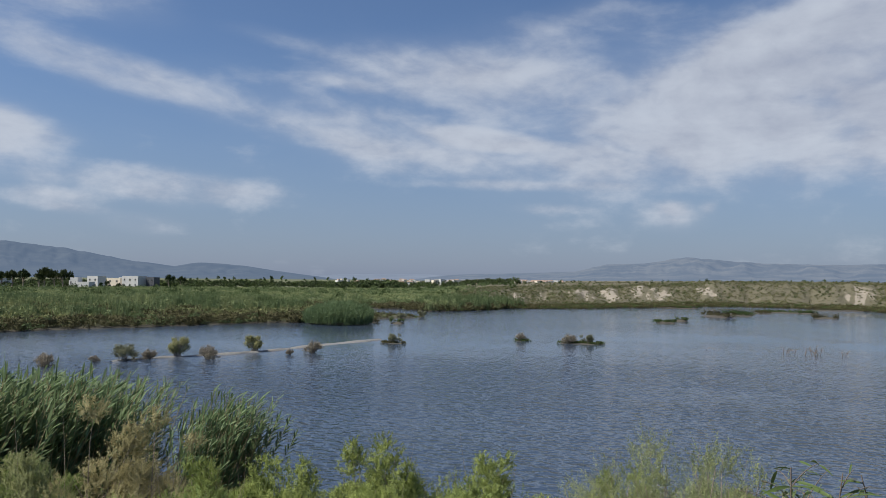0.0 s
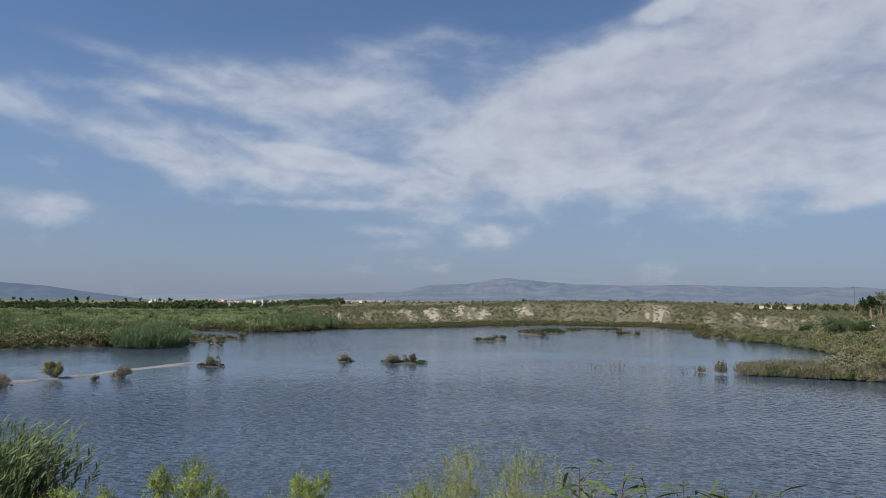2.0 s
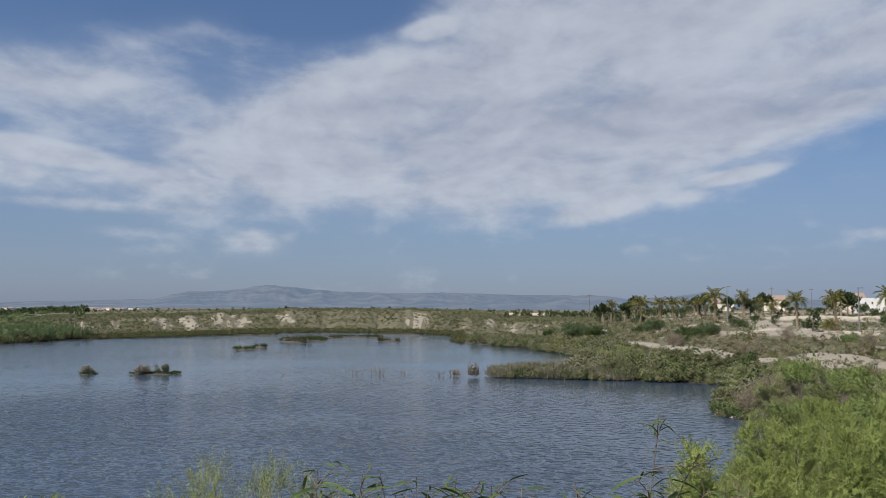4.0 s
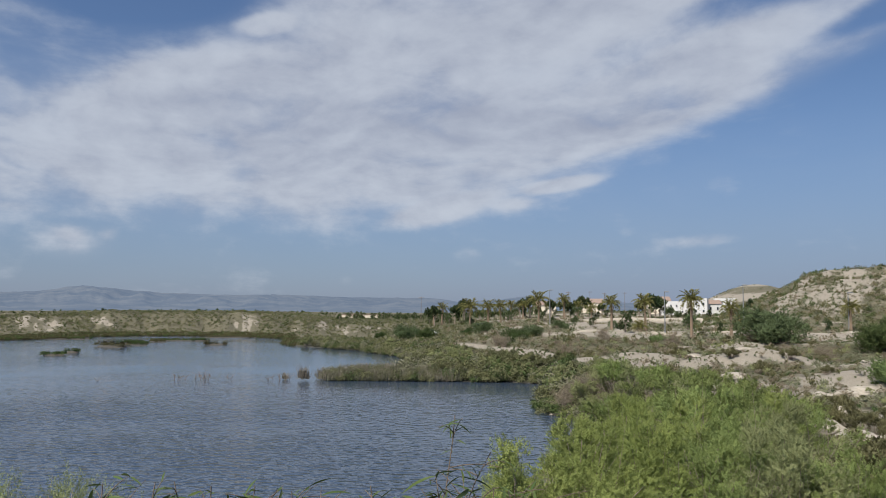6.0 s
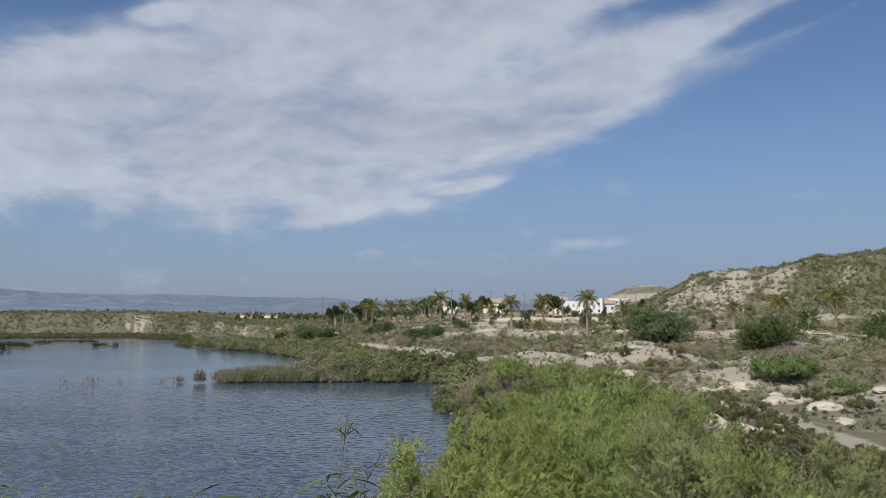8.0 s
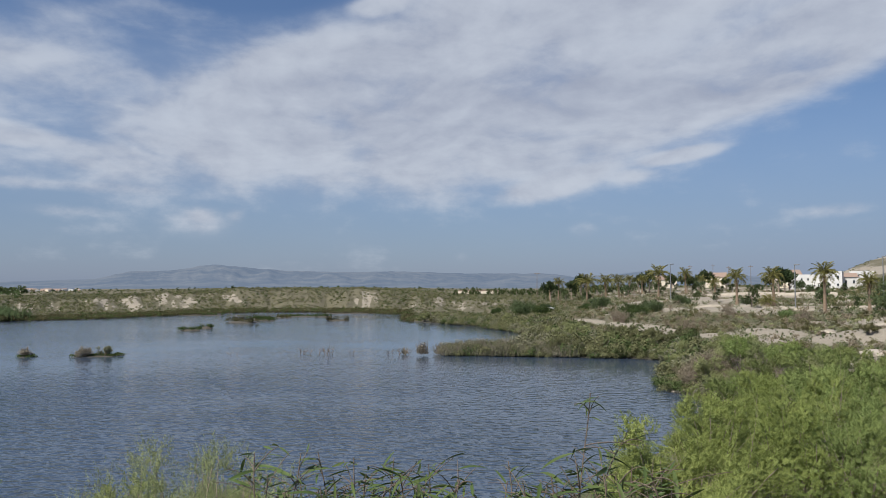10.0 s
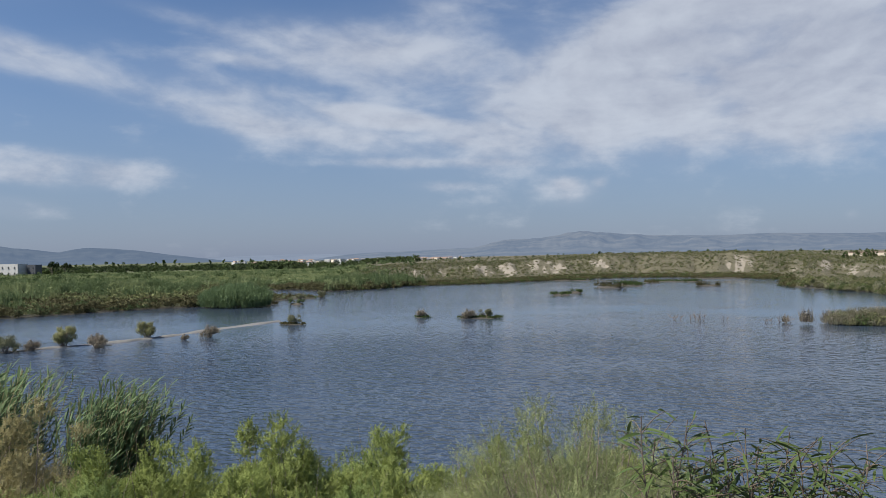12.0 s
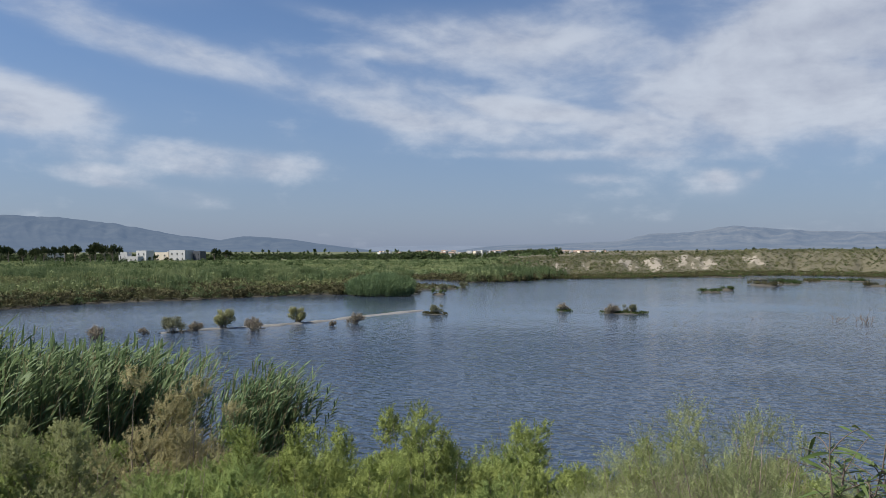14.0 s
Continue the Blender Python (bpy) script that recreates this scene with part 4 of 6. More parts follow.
# --- shore thicket of the spit and the east bank
def spit_thicket():
    def spit(x, y, az, r, side):
        return (side > -0.6) * (side < np.where(az > 11, 6.0, 5.2)) * (r > 60) * 1.0
    sp = spots_in(9000, 3.4, 22, 62, 180, spit, 0.45, 1.6, 41)
    edge = spots_in(9000, 3.4, 25.5, 40, 175, lambda x, y, az, r, side: (side > -0.9) * (side < 1.6) * (az > 6) * 1.0, 0.5, 0.9, 48)
    sp = np.concatenate([sp, edge])
    near_front = sp[np.hypot(sp[:, 0], sp[:, 1]) < 100]
    near_front[:, 3] *= np.where(np.degrees(np.arctan2(near_front[:, 0], near_front[:, 1])) < 9, 0.8, 1.05)
    back = sp[np.hypot(sp[:, 0], sp[:, 1]) >= 100]
    tm = [puff_template(280, 1.9, 1.35, 0.155, s, 7) for s in (42, 43, 44)]
    scatter("spit_thicket", "dense olive and grey tamarisk thicket on a narrow spit", "thicket", near_front, tm, [BANK_LEAF, BANK_GREY, DARK_LEAF], lambda m, rg: rg.choice(3, len(m), p=[0.5, 0.25, 0.25]))
    scatter("bank_thicket", "rounded olive-green shrubs crowding a curved shore", "thicket", back, tm, [BANK_LEAF, BANK_GREY, DARK_LEAF], lambda m, rg: rg.choice(3, len(m), p=[0.55, 0.25, 0.2]))

    def tip(x, y, az, r, side):
        return (side > -0.6) * (side < 2.4) * (r < 92) * (az < 13)
    sp = spots_in(2600, 3.2, 13, 79, 92, tip, 0.55, 1.15, 45)
    scatter("spit_reeds", "grey-green reeds fringing the tip of the spit", "reeds", sp, [gather([blade_template(40, 1.2, 1.45, 0.032, s, 0.24), puff_template(60, 1.2, 1.3, 0.16, s + 2, 5)]) for s in (46, 47)], [BANK_GREY, BANK_LEAF, STRAW], lambda m, rg: rg.choice(3, len(m), p=[0.5, 0.15, 0.35]))


spit_thicket()

# ---- shrubs of the lake's islets ----
ISLET_A = shrub_meshes("islet_shrub", 1.75, 1.9, 46, 900, 18, 0.10, 0.022, ISLET_LEAF, BARK, 201, 0.6, 30, 10, 0.24, 0.012, 40, 0.06)
ISLET_B = shrub_meshes("islet_twiggy", 1.7, 1.6, 60, 600, 16, 0.09, 0.018, ISLET_DRY, BARK, 202, 0.6, 70, 10, 0.24, 0.012, 30, 0.07)
ISLET_C = shrub_meshes("islet_low", 2.5, 1.35, 50, 800, 18, 0.10, 0.022, GREY_LEAF, BARK, 203, 0.55, 40, 11, 0.24, 0.012, 40, 0.065)

OLIVE_LABEL = "olive-green tamarisk shrub standing in shallow lake water"
TWIG_LABEL = "half-bare twiggy tamarisk standing in lake water"
GREY_LABEL = "low grey-green shrub on a lake islet"
GROUP = "shrubs in the lake"
for name, meshes, az, r, size, label in (
        ("islet_shrub", ISLET_C, -51.1, 71.9, 1.0, GREY_LABEL), ("islet_shrub", ISLET_B, -49.6, 72.8, 0.75, TWIG_LABEL),
        ("islet_shrub", ISLET_A, -47.85, 74.3, 1.1, OLIVE_LABEL), ("islet_shrub", ISLET_B, -45.9, 71.6, 1.05, TWIG_LABEL),
        ("islet_shrub", ISLET_A, -42.7, 77.8, 1.0, OLIVE_LABEL), ("islet_shrub", ISLET_B, -40.3, 74.6, 0.45, TWIG_LABEL),
        ("islet_shrub", ISLET_B, -38.7, 76.4, 1.0, TWIG_LABEL), ("islet_shrub", ISLET_C, -32.9, 87.4, 0.75, GREY_LABEL),
        ("islet_shrub", ISLET_B, -23.85, 92.4, 0.85, TWIG_LABEL), ("islet_shrub", ISLET_B, -20.5, 89.6, 0.95, TWIG_LABEL),
        ("islet_shrub", ISLET_C, -19.3, 89.8, 0.75, GREY_LABEL), ("islet_shrub", ISLET_B, -53.0, 71.3, 0.5, TWIG_LABEL),
        ("islet_shrub", ISLET_B, -56.0, 69.0, 0.95, TWIG_LABEL), ("islet_shrub", ISLET_C, -31.0, 146.0, 0.9, GREY_LABEL),
        ("islet_shrub", ISLET_C, -32.4, 140.6, 0.8, GREY_LABEL)):
    put(name, meshes, az, r, az * 37 % 360, size * 1.15, label, "bush", GROUP, z=0.02)


def mound_mesh(name, length, width, tall, mat, seed):
    a = np.linspace(0, 2 * np.pi, 28, endpoint=False)
    s = np.array([1.0, 0.82, 0.55, 0.25, 0.02])
    wob = 1 + 0.35 * (value_noise(np.cos(a) * 2 + seed, np.sin(a) * 2 + seed, seed) - 0.5)
    x, y = np.outer(s, np.cos(a) * wob) * length / 2, np.outer(s, np.sin(a) * wob) * width / 2
    z = np.outer(np.array([-0.25, 0.4, 0.75, 0.95, 1.0]), np.ones(28)) * tall * (1 + 0.4 * (value_noise(x * 2 + 9, y * 2, seed) - 0.5))
    idx = np.arange(5 * 28).reshape(5, 28)
    nx = np.roll(idx, -1, 1)
    faces = np.stack([idx[:-1], nx[:-1], nx[1:], idx[1:]], -1).reshape(-1, 4)
    return mesh_of(name, np.stack([x, y, z], -1).reshape(-1, 3), faces, [mat], smooth=True)


def islet(az, r, length, width, tall, turn, seed, label):
    x, y = polar(az, r)
    ob = thing("islet", float(x), float(y), 0.0, turn, label=label, category="islet", group="islets")
    part("mud_bank", mound_mesh("mud_bank", length, width, tall * 0.35, MUD, seed), ob)
    rg = np.random.default_rng(seed)
    n = int(max(9, length * 4))
    pos = np.stack([rg.uniform(-0.45, 0.45, n) * length, rg.uniform(-0.3, 0.3, n) * width, np.full(n, tall * 0.1), rg.uniform(0.6, 1.1, n)], 1)
    v, f = puff_template(60, 1.1, tall, 0.22, seed)
    big = np.concatenate([v * p[3] + p[:3] for p in pos])
    faces = np.concatenate([f + i * len(v) for i in range(n)])
    part("foliage", mesh_of("islet_scrub", big, faces, [DARK_LEAF if seed % 3 else MARSH_EDGE]), ob)


DARK_ISLET = "low dark islet of mud and glasswort"
for k, (az, r, length, width, tall, turn) in enumerate((
        (-10.4, 168, 8, 3.2, 0.9, -50), (-9.2, 178, 9, 3, 0.8, -60), (-8.9, 184, 5, 2, 0.7, -40), (-7.6, 192, 6, 2.5, 0.6, -70), (-6.3, 198, 9, 3, 0.6, -20),
        (-4.85, 195, 3, 1.6, 0.8, 0), (-3.85, 172, 3.4, 1.6, 0.8, 0), (-13.9, 138, 2.6, 1.4, 0.7, 0), (-12.85, 145, 1.6, 1.1, 0.8, 0), (-13.6, 215, 5, 2, 0.6, 10),
        (-12.4, 214, 4, 2, 0.6, 0), (-32.7, 125, 2.4, 1.6, 1.1, 0), (-33.0, 87.3, 3.0, 1.5, 0.25, 0), (-19.7, 89.7, 5.2, 1.6, 0.3, 15), (-23.9, 92.3, 1.6, 1.2, 0.2, 0),
        (-3.0, 220, 12, 3, 0.6, 5))):
    grown = 1.45 if r > 130 else 1.0
    islet(az, r, length * grown, width * grown, tall * (1.25 if r > 130 else 1), turn, 300 + k, DARK_ISLET)


def sandbar():
    pts = [(-52.0, 71.5), (-49.5, 73.3), (-46.9, 74.4), (-43.8, 76.4), (-41.5, 78.8), (-38.3, 84.8), (-34.0, 92.4)]
    xy = np.array([polar(a, r) for a, r in pts])
    t = np.linspace(0, len(pts) - 1, 90)
    line = np.stack([np.interp(t, range(len(pts)), xy[:, 0]), np.interp(t, range(len(pts)), xy[:, 1])], 1)
    nrm = unit(np.gradient(line, axis=0))[:, ::-1] * [1, -1]
    half = 0.25 + 0.5 * value_noise(t * 2.2, t * 0, 5) + 0.4 * step01(t, 3.6, 5.2) * step01(t, 6.0, 5.6)
    across = np.linspace(-1, 1, 7)
    p = line[:, None] + nrm[:, None] * (across[None, :, None] * half[:, None, None] * (1 + 0.3 * (value_noise(t[:, None] * 5, across[None] * 3, 6)[..., None] - 0.5)))
    z = (0.17 * (1 - across**2))[None] * (0.55 + 0.7 * value_noise(t * 3, t * 0 + 4, 7))[:, None] - 0.04
    idx = np.arange(90 * 7).reshape(90, 7)
    faces = np.stack([idx[:-1, :-1], idx[:-1, 1:], idx[1:, 1:], idx[1:, :-1]], -1).reshape(-1, 4)
    me = mesh_of("sandbar", np.concatenate([p, z[..., None]], -1).reshape(-1, 3), faces, [BAR_SAND], smooth=True)
    tagged(new("sandbar", me), "thin bar of wet sand breaking the lake surface", "sandbar", kind="structure")


sandbar()


def dead_sticks(az, r, n, tall, seed, label):
    x, y = polar(az, r)
    rg = np.random.default_rng(seed)
    ob = thing("dead_sticks", float(x), float(y), -0.05, label=label, category="driftwood", group="sticks in the lake")
    for k in range(n):
        b = np.array([[rg.uniform(-0.8, 0.8), rg.uniform(-0.2, 0.2), -0.1]])
        e = b + [[rg.normal(0, 0.35), rg.normal(0, 0.2), tall * rg.uniform(0.5, 1.0)]]
        main = bezier(b, (b + e) / 2 + rg.normal(0, 0.08, (1, 3)), e, 6)
        tw = main[0, rg.integers(2, 5, 5)]
        te = tw + np.stack([rg.normal(0, 0.25, 5), rg.normal(0, 0.2, 5), rg.uniform(0.15, 0.4, 5)], 1)
        side = bezier(tw, (tw + te) / 2 + rg.normal(0, 0.03, (5, 3)), te, 4)
        part("stick", mesh_of("stick", *gather([tubes(main, np.linspace(0.035, 0.012, 6)[None]), tubes(side, np.tile(np.linspace(0.014, 0.007, 4), (5, 1)), 3)]), [TIMBER]), ob)


for k, (az, r, n, tall) in enumerate(((-6.0, 86, 4, 0.8), (-4.75, 85.2, 5, 1.3), (-4.2, 85.4, 3, 0.8), (-2.6, 85.2, 2, 0.7), (0.2, 84, 3, 0.6), (0.9, 84, 4, 0.9), (-10.7, 86.6, 2, 0.3))):
    dead_sticks(az, r, n, tall, 400 + k, "bare dead sticks poking out of the lake")


def tuft(az, r, wide, tall, n, seed, label, mat, z=0.0):
    x, y = polar(az, r)
    rg = np.random.default_rng(seed)
    ob = thing("reed_tuft", float(x), float(y), z, label=label, category="reeds", group="reed tufts")
    tagged(part("cane_growth", mesh_of("tuft_stems", *blade_template(n, wide, tall, 0.035, seed, 0.12), [mat]), ob), kind="stuff")
    part("foliage", mesh_of("tuft_leaves", *puff_template(n, wide * 1.1, tall * 0.9, 0.22, seed + 1, 4), [mat]), ob)


tuft(2.2, 82.9, 1.1, 1.7, 170, 411, "grey-brown reed tuft standing in the lake", STRAW)
tuft(0.95, 84.1, 0.7, 1.0, 60, 412, "small thin reed tuft in the lake", STRAW)

# ---- tamarisks round the look-out ----
TAM_1 = shrub_meshes("tamarisk_a", 2.6, 2.1, 90, 3400, 24, 0.042, 0.0085, TAM_BRIGHT, BARK, 501, 0.3, 40, 14, 0.11, 0.008, 96, 0.05, 5)
TAM_2 = shrub_meshes("tamarisk_b", 2.8, 2.2, 90, 3400, 24, 0.042, 0.0085, TAM_GREEN, BARK, 502, 0.3, 40, 15, 0.11, 0.008, 96, 0.05, 4)
TAM_3 = shrub_meshes("tamarisk_c", 2.4, 2.3, 90, 3400, 24, 0.042, 0.0085, TAM_BROWN, BARK, 503, 0.35, 40, 13, 0.12, 0.008, 96, 0.05, 0)
TAM_4 = shrub_meshes("tamarisk_d", 2.7, 2.0, 90, 3400, 24, 0.042, 0.0085, TAM_OLIVE, BARK, 504, 0.3, 60, 15, 0.11, 0.008, 96, 0.05, 4)
FAR_1 = shrub_meshes("tamarisk_e", 2.6, 2.1, 50, 1300, 16, 0.075, 0.02, TAM_MID, BARK, 511, 0.3, 20, 14, 0.14, 0.008, 42, 0.042)
FAR_2 = shrub_meshes("tamarisk_f", 2.8, 2.2, 50, 1300, 16, 0.075, 0.02, TAM_GREEN, BARK, 512, 0.3, 20, 15, 0.14, 0.008, 42, 0.042)
FAR_4 = shrub_meshes("tamarisk_g", 2.7, 2.0, 50, 1300, 16, 0.075, 0.02, TAM_OLIVE, BARK, 514, 0.3, 30, 15, 0.14, 0.008, 42, 0.042)
WISPY = shrub_meshes("tamarisk_open", 2.2, 2.05, 110, 2300, 24, 0.036, 0.0045, OPEN_LEAF, BARK, 505, 0.6, 190, 14, 0.2, 0.006, 34, 0.04)
SALT = shrub_meshes("saltbush", 1.8, 0.9, 80, 900, 14, 0.06, 0.016, SILVER, BARK, 506, 0.5, 60, 9, 0.14, 0.008)
DARKSALT = shrub_meshes("dark_saltbush", 2.4, 1.2, 50, 640, 11, 0.11, 0.026, SHRUB_MIX, BARK, 507, 0.6, 80, 10, 0.16, 0.008)
DEADTAM = shrub_meshes("dry_tamarisk", 3.0, 2.2, 80, 700, 10, 0.11, 0.018, DRY_LEAF, BARK, 508, 0.5, 150, 11, 0.22, 0.008, 20, 0.05)

BRIGHT = "feathery yellow-green tamarisk bush on the bank"
GREEN = "dense green tamarisk bush on the bank"
BROWN = "tamarisk bush with brownish seed plumes"
OLIVE = "dull olive tamarisk bush with bare twigs"
BUSHES = [  # azimuth, distance, size, which
    (-47.6, 10.4, 0.9, 1), (-44.4, 10.4, 0.98, 0), (-41.4, 10.6, 1.04, 0), (-38.6, 9.6, 0.74, 0), (-36.2, 10.2, 1.04, 0), (-34.2, 9.8, 0.78, 1), (-32.4, 10.2, 1.0, 0),
    (-30.6, 9.6, 0.74, 0), (-28.9, 10.0, 0.95, 0), (-27.0, 9.9, 0.9, 1), (-25.0, 9.8, 0.82, 0), (-22.3, 9.8, 0.76, 0),
    (-43.2, 7.8, 0.76, 0), (-38.8, 7.6, 0.68, 0), (-34.4, 7.8, 0.68, 0), (-30.0, 7.6, 0.68, 1), (-26.0, 7.9, 0.7, 0), (-22.0, 7.6, 0.68, 0),
    (-18.0, 9.5, 0.85, 0), (-13.0, 9.2, 0.85, 3), (-8.0, 9.4, 0.8, 0), (-11.0, 7.6, 0.7, 0),
]
PICK = ((TAM_1, BRIGHT), (TAM_2, GREEN), (TAM_3, BROWN), (TAM_4, OLIVE))
for k, (az, r, size, which) in enumerate(BUSHES):
    put("tamarisk_bush", PICK[which][0], az, r, 77 * k % 360, size, PICK[which][1], "bush", "tamarisks on the bank")
for k, (az, r, size, which) in enumerate(((-54.0, 13.6, 1.42, 2), (-51.6, 13.2, 1.3, 2), (-48.7, 13.0, 1.08, 2), (-50.0, 10.8, 0.8, 1), (-46.6, 11.4, 0.9, 1), (-57.6, 13.5, 1.2, 1), (-60.0, 13.8, 1.2, 3), (-63.0, 13.5, 1.2, 1), (-54.6, 10.6, 0.75, 1), (-48.0, 8.2, 0.8, 1), (-52.0, 8.4, 0.8, 1),
                                          (-56.9, 10.6, 1.1, 3), (-60.5, 10.6, 1.1, 1), (-63.5, 11.0, 1.1, 3), (-53.5, 9.4, 0.75, 3), (-48.2, 8.8, 0.8, 1), (-67, 10, 1.0, 3))):
    put("tamarisk_bush", PICK[which][0], az, r, 53 * k % 360, size, PICK[which][1], "bush", "tamarisks on the bank")
for k, (az, r, size) in enumerate(((-57.5, 8.0, 1.0), (-61.5, 7.6, 1.0), (-54.0, 7.2, 0.8))):
    put("saltbush", SALT, az, r, 91 * k, size * 1.25, "silvery grey saltbush on the bank", "bush", "saltbushes")
for k, (az, r, size) in enumerate(((-14.2, 6.1, 0.86), (-9.3, 6.4, 0.8), (-18.5, 6.8, 0.74), (-16.4, 7.3, 0.95), (-12.2, 7.2, 0.98), (-20.8, 7.5, 0.82), (-10.4, 7.7, 0.92))):
    put("open_tamarisk", WISPY, az, r, 40 + 130 * k, size, "open wispy tamarisk with pale bare twigs", "bush", "open tamarisks")

# the eastern bank: a thicket from the look-out to the corner of the shore
rb = np.random.default_rng(61)
for k, (az, r, size, which) in enumerate((
        (22.8, 50.5, 1.1, 3), (23.8, 47.0, 1.15, 1), (24.7, 43.6, 1.1, 1), (25.2, 40.6, 1.1, 3), (22.3, 54.5, 1.35, 3), (24.5, 53.5, 1.6, 1), (26.0, 50, 1.5, 3), (27.2, 47, 1.5, 1), (25.4, 45, 1.25, 1), (27.0, 42, 1.45, 0), (29.4, 44.5, 1.2, 1),
        (30.8, 39.5, 1.45, 0), (28.0, 38, 1.15, 3), (29.8, 35, 1.45, 0), (32.8, 37, 1.25, 1), (33.0, 33, 1.45, 0), (29.1, 31.5, 1.35, 0), (31.4, 29.5, 1.35, 1),
        (35.0, 31.5, 1.25, 0), (27.0, 28, 1.25, 0), (29.4, 26, 1.3, 1), (32.6, 26, 1.3, 0), (35.6, 27, 1.2, 1), (25.3, 24.5, 1.2, 0), (38.3, 28.5, 1.1, 1),
        (30.2, 22, 1.25, 1), (33.2, 22, 1.25, 0), (36.4, 22.5, 1.2, 1), (39.7, 23, 1.15, 0), (26.0, 20.5, 1.2, 0), (29.0, 18.5, 1.15, 0), (32.2, 18.5, 1.2, 1),
        (35.4, 18.8, 1.15, 3), (38.8, 18.8, 1.1, 1), (42.8, 21.5, 1.05, 3), (24.2, 16.5, 1.15, 0), (27.6, 15, 1.1, 0), (31.2, 15, 1.1, 1), (35.0, 15.2, 1.05, 3),
        (39.0, 15.4, 1.05, 1), (43.0, 17.5, 1, 3), (22.6, 13.2, 1, 0), (26.6, 12, 1, 0), (31.0, 12, 1, 1), (35.6, 12.2, 1, 3), (40.2, 12.6, 0.95, 1),
        (19.3, 9.2, 0.85, 0), (21.4, 10.4, 0.95, 0), (45.0, 14, 0.95, 3), (49.7, 15.5, 0.95, 3), (43.0, 19.0, 0.95, 1))):
    put("tamarisk_bush", DARKSALT if az > 38 and r > 14.5 else (FAR_1, FAR_2, FAR_2, FAR_4)[which] if r > 23.5 else PICK[which][0], az, r, float(rb.uniform(0, 360)), size * (1.2 if az > 38 and r > 14.5 else 1), "dark olive saltbush beside the tamarisk thicket" if az > 38 and r > 14.5 else PICK[which][1], "bush", "tamarisks on the east bank")
for k, (az, r, size) in enumerate(((20.7, 56.0, 1.0), (22.0, 57.5, 1.05), (23.8, 55.8, 0.8), (21.4, 60.5, 1.0), (21.0, 65.0, 0.9))):
    put("dry_tamarisk", DEADTAM, az, r, 67 * k, size, "grey leafless tamarisk overhanging the water", "bush", "dry tamarisks")
for k, (az, r, size) in enumerate(((38.5, 41, 1.3), (40.2, 39, 1.2), (36.8, 43, 1.1), (41.6, 37, 1.0), (43.2, 33.5, 0.9), (44.6, 31.5, 0.85), (46.2, 29.5, 0.85), (41.2, 33, 0.9),
                                   (35.2, 45.5, 0.9), (33.2, 48.5, 0.8), (47.8, 28, 0.9), (49, 26.5, 0.9), (38.4, 55, 0.8), (43.6, 52.5, 1.0), (46.5, 48, 0.9))):
    put("saltbush", DARKSALT, az, r, 61 * k, size, "dark olive saltbush on sandy ground", "bush", "saltbushes")

BANKBUSH = shrub_meshes("bank_bush", 2.8, 1.9, 40, 900, 12, 0.12, 0.035, BANK_LEAF, BARK, 531, 0.4, 20, 12, 0.16, 0.008, 40, 0.05)
BANKOLIVE = shrub_meshes("bank_olive", 2.6, 1.8, 40, 900, 12, 0.12, 0.035, TAM_OLIVE, BARK, 532, 0.4, 30, 12, 0.16, 0.008, 40, 0.05)
BANKGREY = shrub_meshes("bank_grey", 2.6, 1.7, 40, 800, 12, 0.12, 0.033, BANK_GREY, BARK, 533, 0.4, 40, 11, 0.16, 0.008, 36, 0.05)
SPIT_KINDS = ((BANKBUSH, "rounded dark olive tamarisk on the spit"), (BANKOLIVE, "rounded light olive tamarisk on the spit"), (BANKGREY, "grey-green rounded saltbush on the spit"))
left = 120
while left:  # rounded heads that stand out of the thicket
    az, r = float(rb.uniform(2, 24)), float(rb.uniform(62, 172))
    x, y = polar(az, r)
    shore_gap = float(land_side(np.array([x]), np.array([y]))[0])
    if 0.2 < shore_gap < 7 and not (az < 9 and r < 92):
        meshes, words = SPIT_KINDS[int(rb.choice(3, p=[0.5, 0.2, 0.3]))]
        put("spit_bush", meshes, az, r, float(rb.uniform(0, 360)), float(rb.uniform(0.65, 1.35)), words, "bush", "bushes on the spit")
        left -= 1

MASTIC_M = shrub_meshes("mastic", 9.0, 4.6, 60, 2800, 10, 0.27, 0.11, MASTIC, BARK, 521, 0.4, 0, 15, 0.6, 0.008, 34, 0.055)
GREYTREE = shrub_meshes("grey_mastic", 9.0, 4.6, 60, 2800, 10, 0.26, 0.09, DARK_LEAF, BARK, 522, 0.4, 60, 15, 0.6, 0.008, 34, 0.055)
LOWGREEN = shrub_meshes("low_green", 6.5, 1.9, 60, 1800, 10, 0.22, 0.08, LUSH, BARK, 523, 0.5, 0, 16, 0.35, 0.008, 30, 0.05)
put("mastic_bush", MASTIC_M, 34.6, 113, 0, 1.12, "large rounded dark green mastic bush on sand", sink=0.2)
put("mastic_bush", GREYTREE, 41.2, 104, 40, 1.0, "large grey-green bush on sandy scrubland", sink=0.2)
put("mastic_bush", GREYTREE, 48.5, 98, 140, 1.0, "large grey-green bush on sandy scrubland", sink=0.2)
put("low_green_bush", LOWGREEN, 42.4, 66.5, 10, 1.0, "spreading low bright green bush on sand", sink=0.1)
put("low_green_bush", LOWGREEN, 45.6, 64.0, 80, 0.6, "spreading low bright green bush on sand", sink=0.1)
put("low_green_bush", LOWGREEN, 27.2, 120, 120, 0.8, "spreading low bright green bush on sand", sink=0.1)
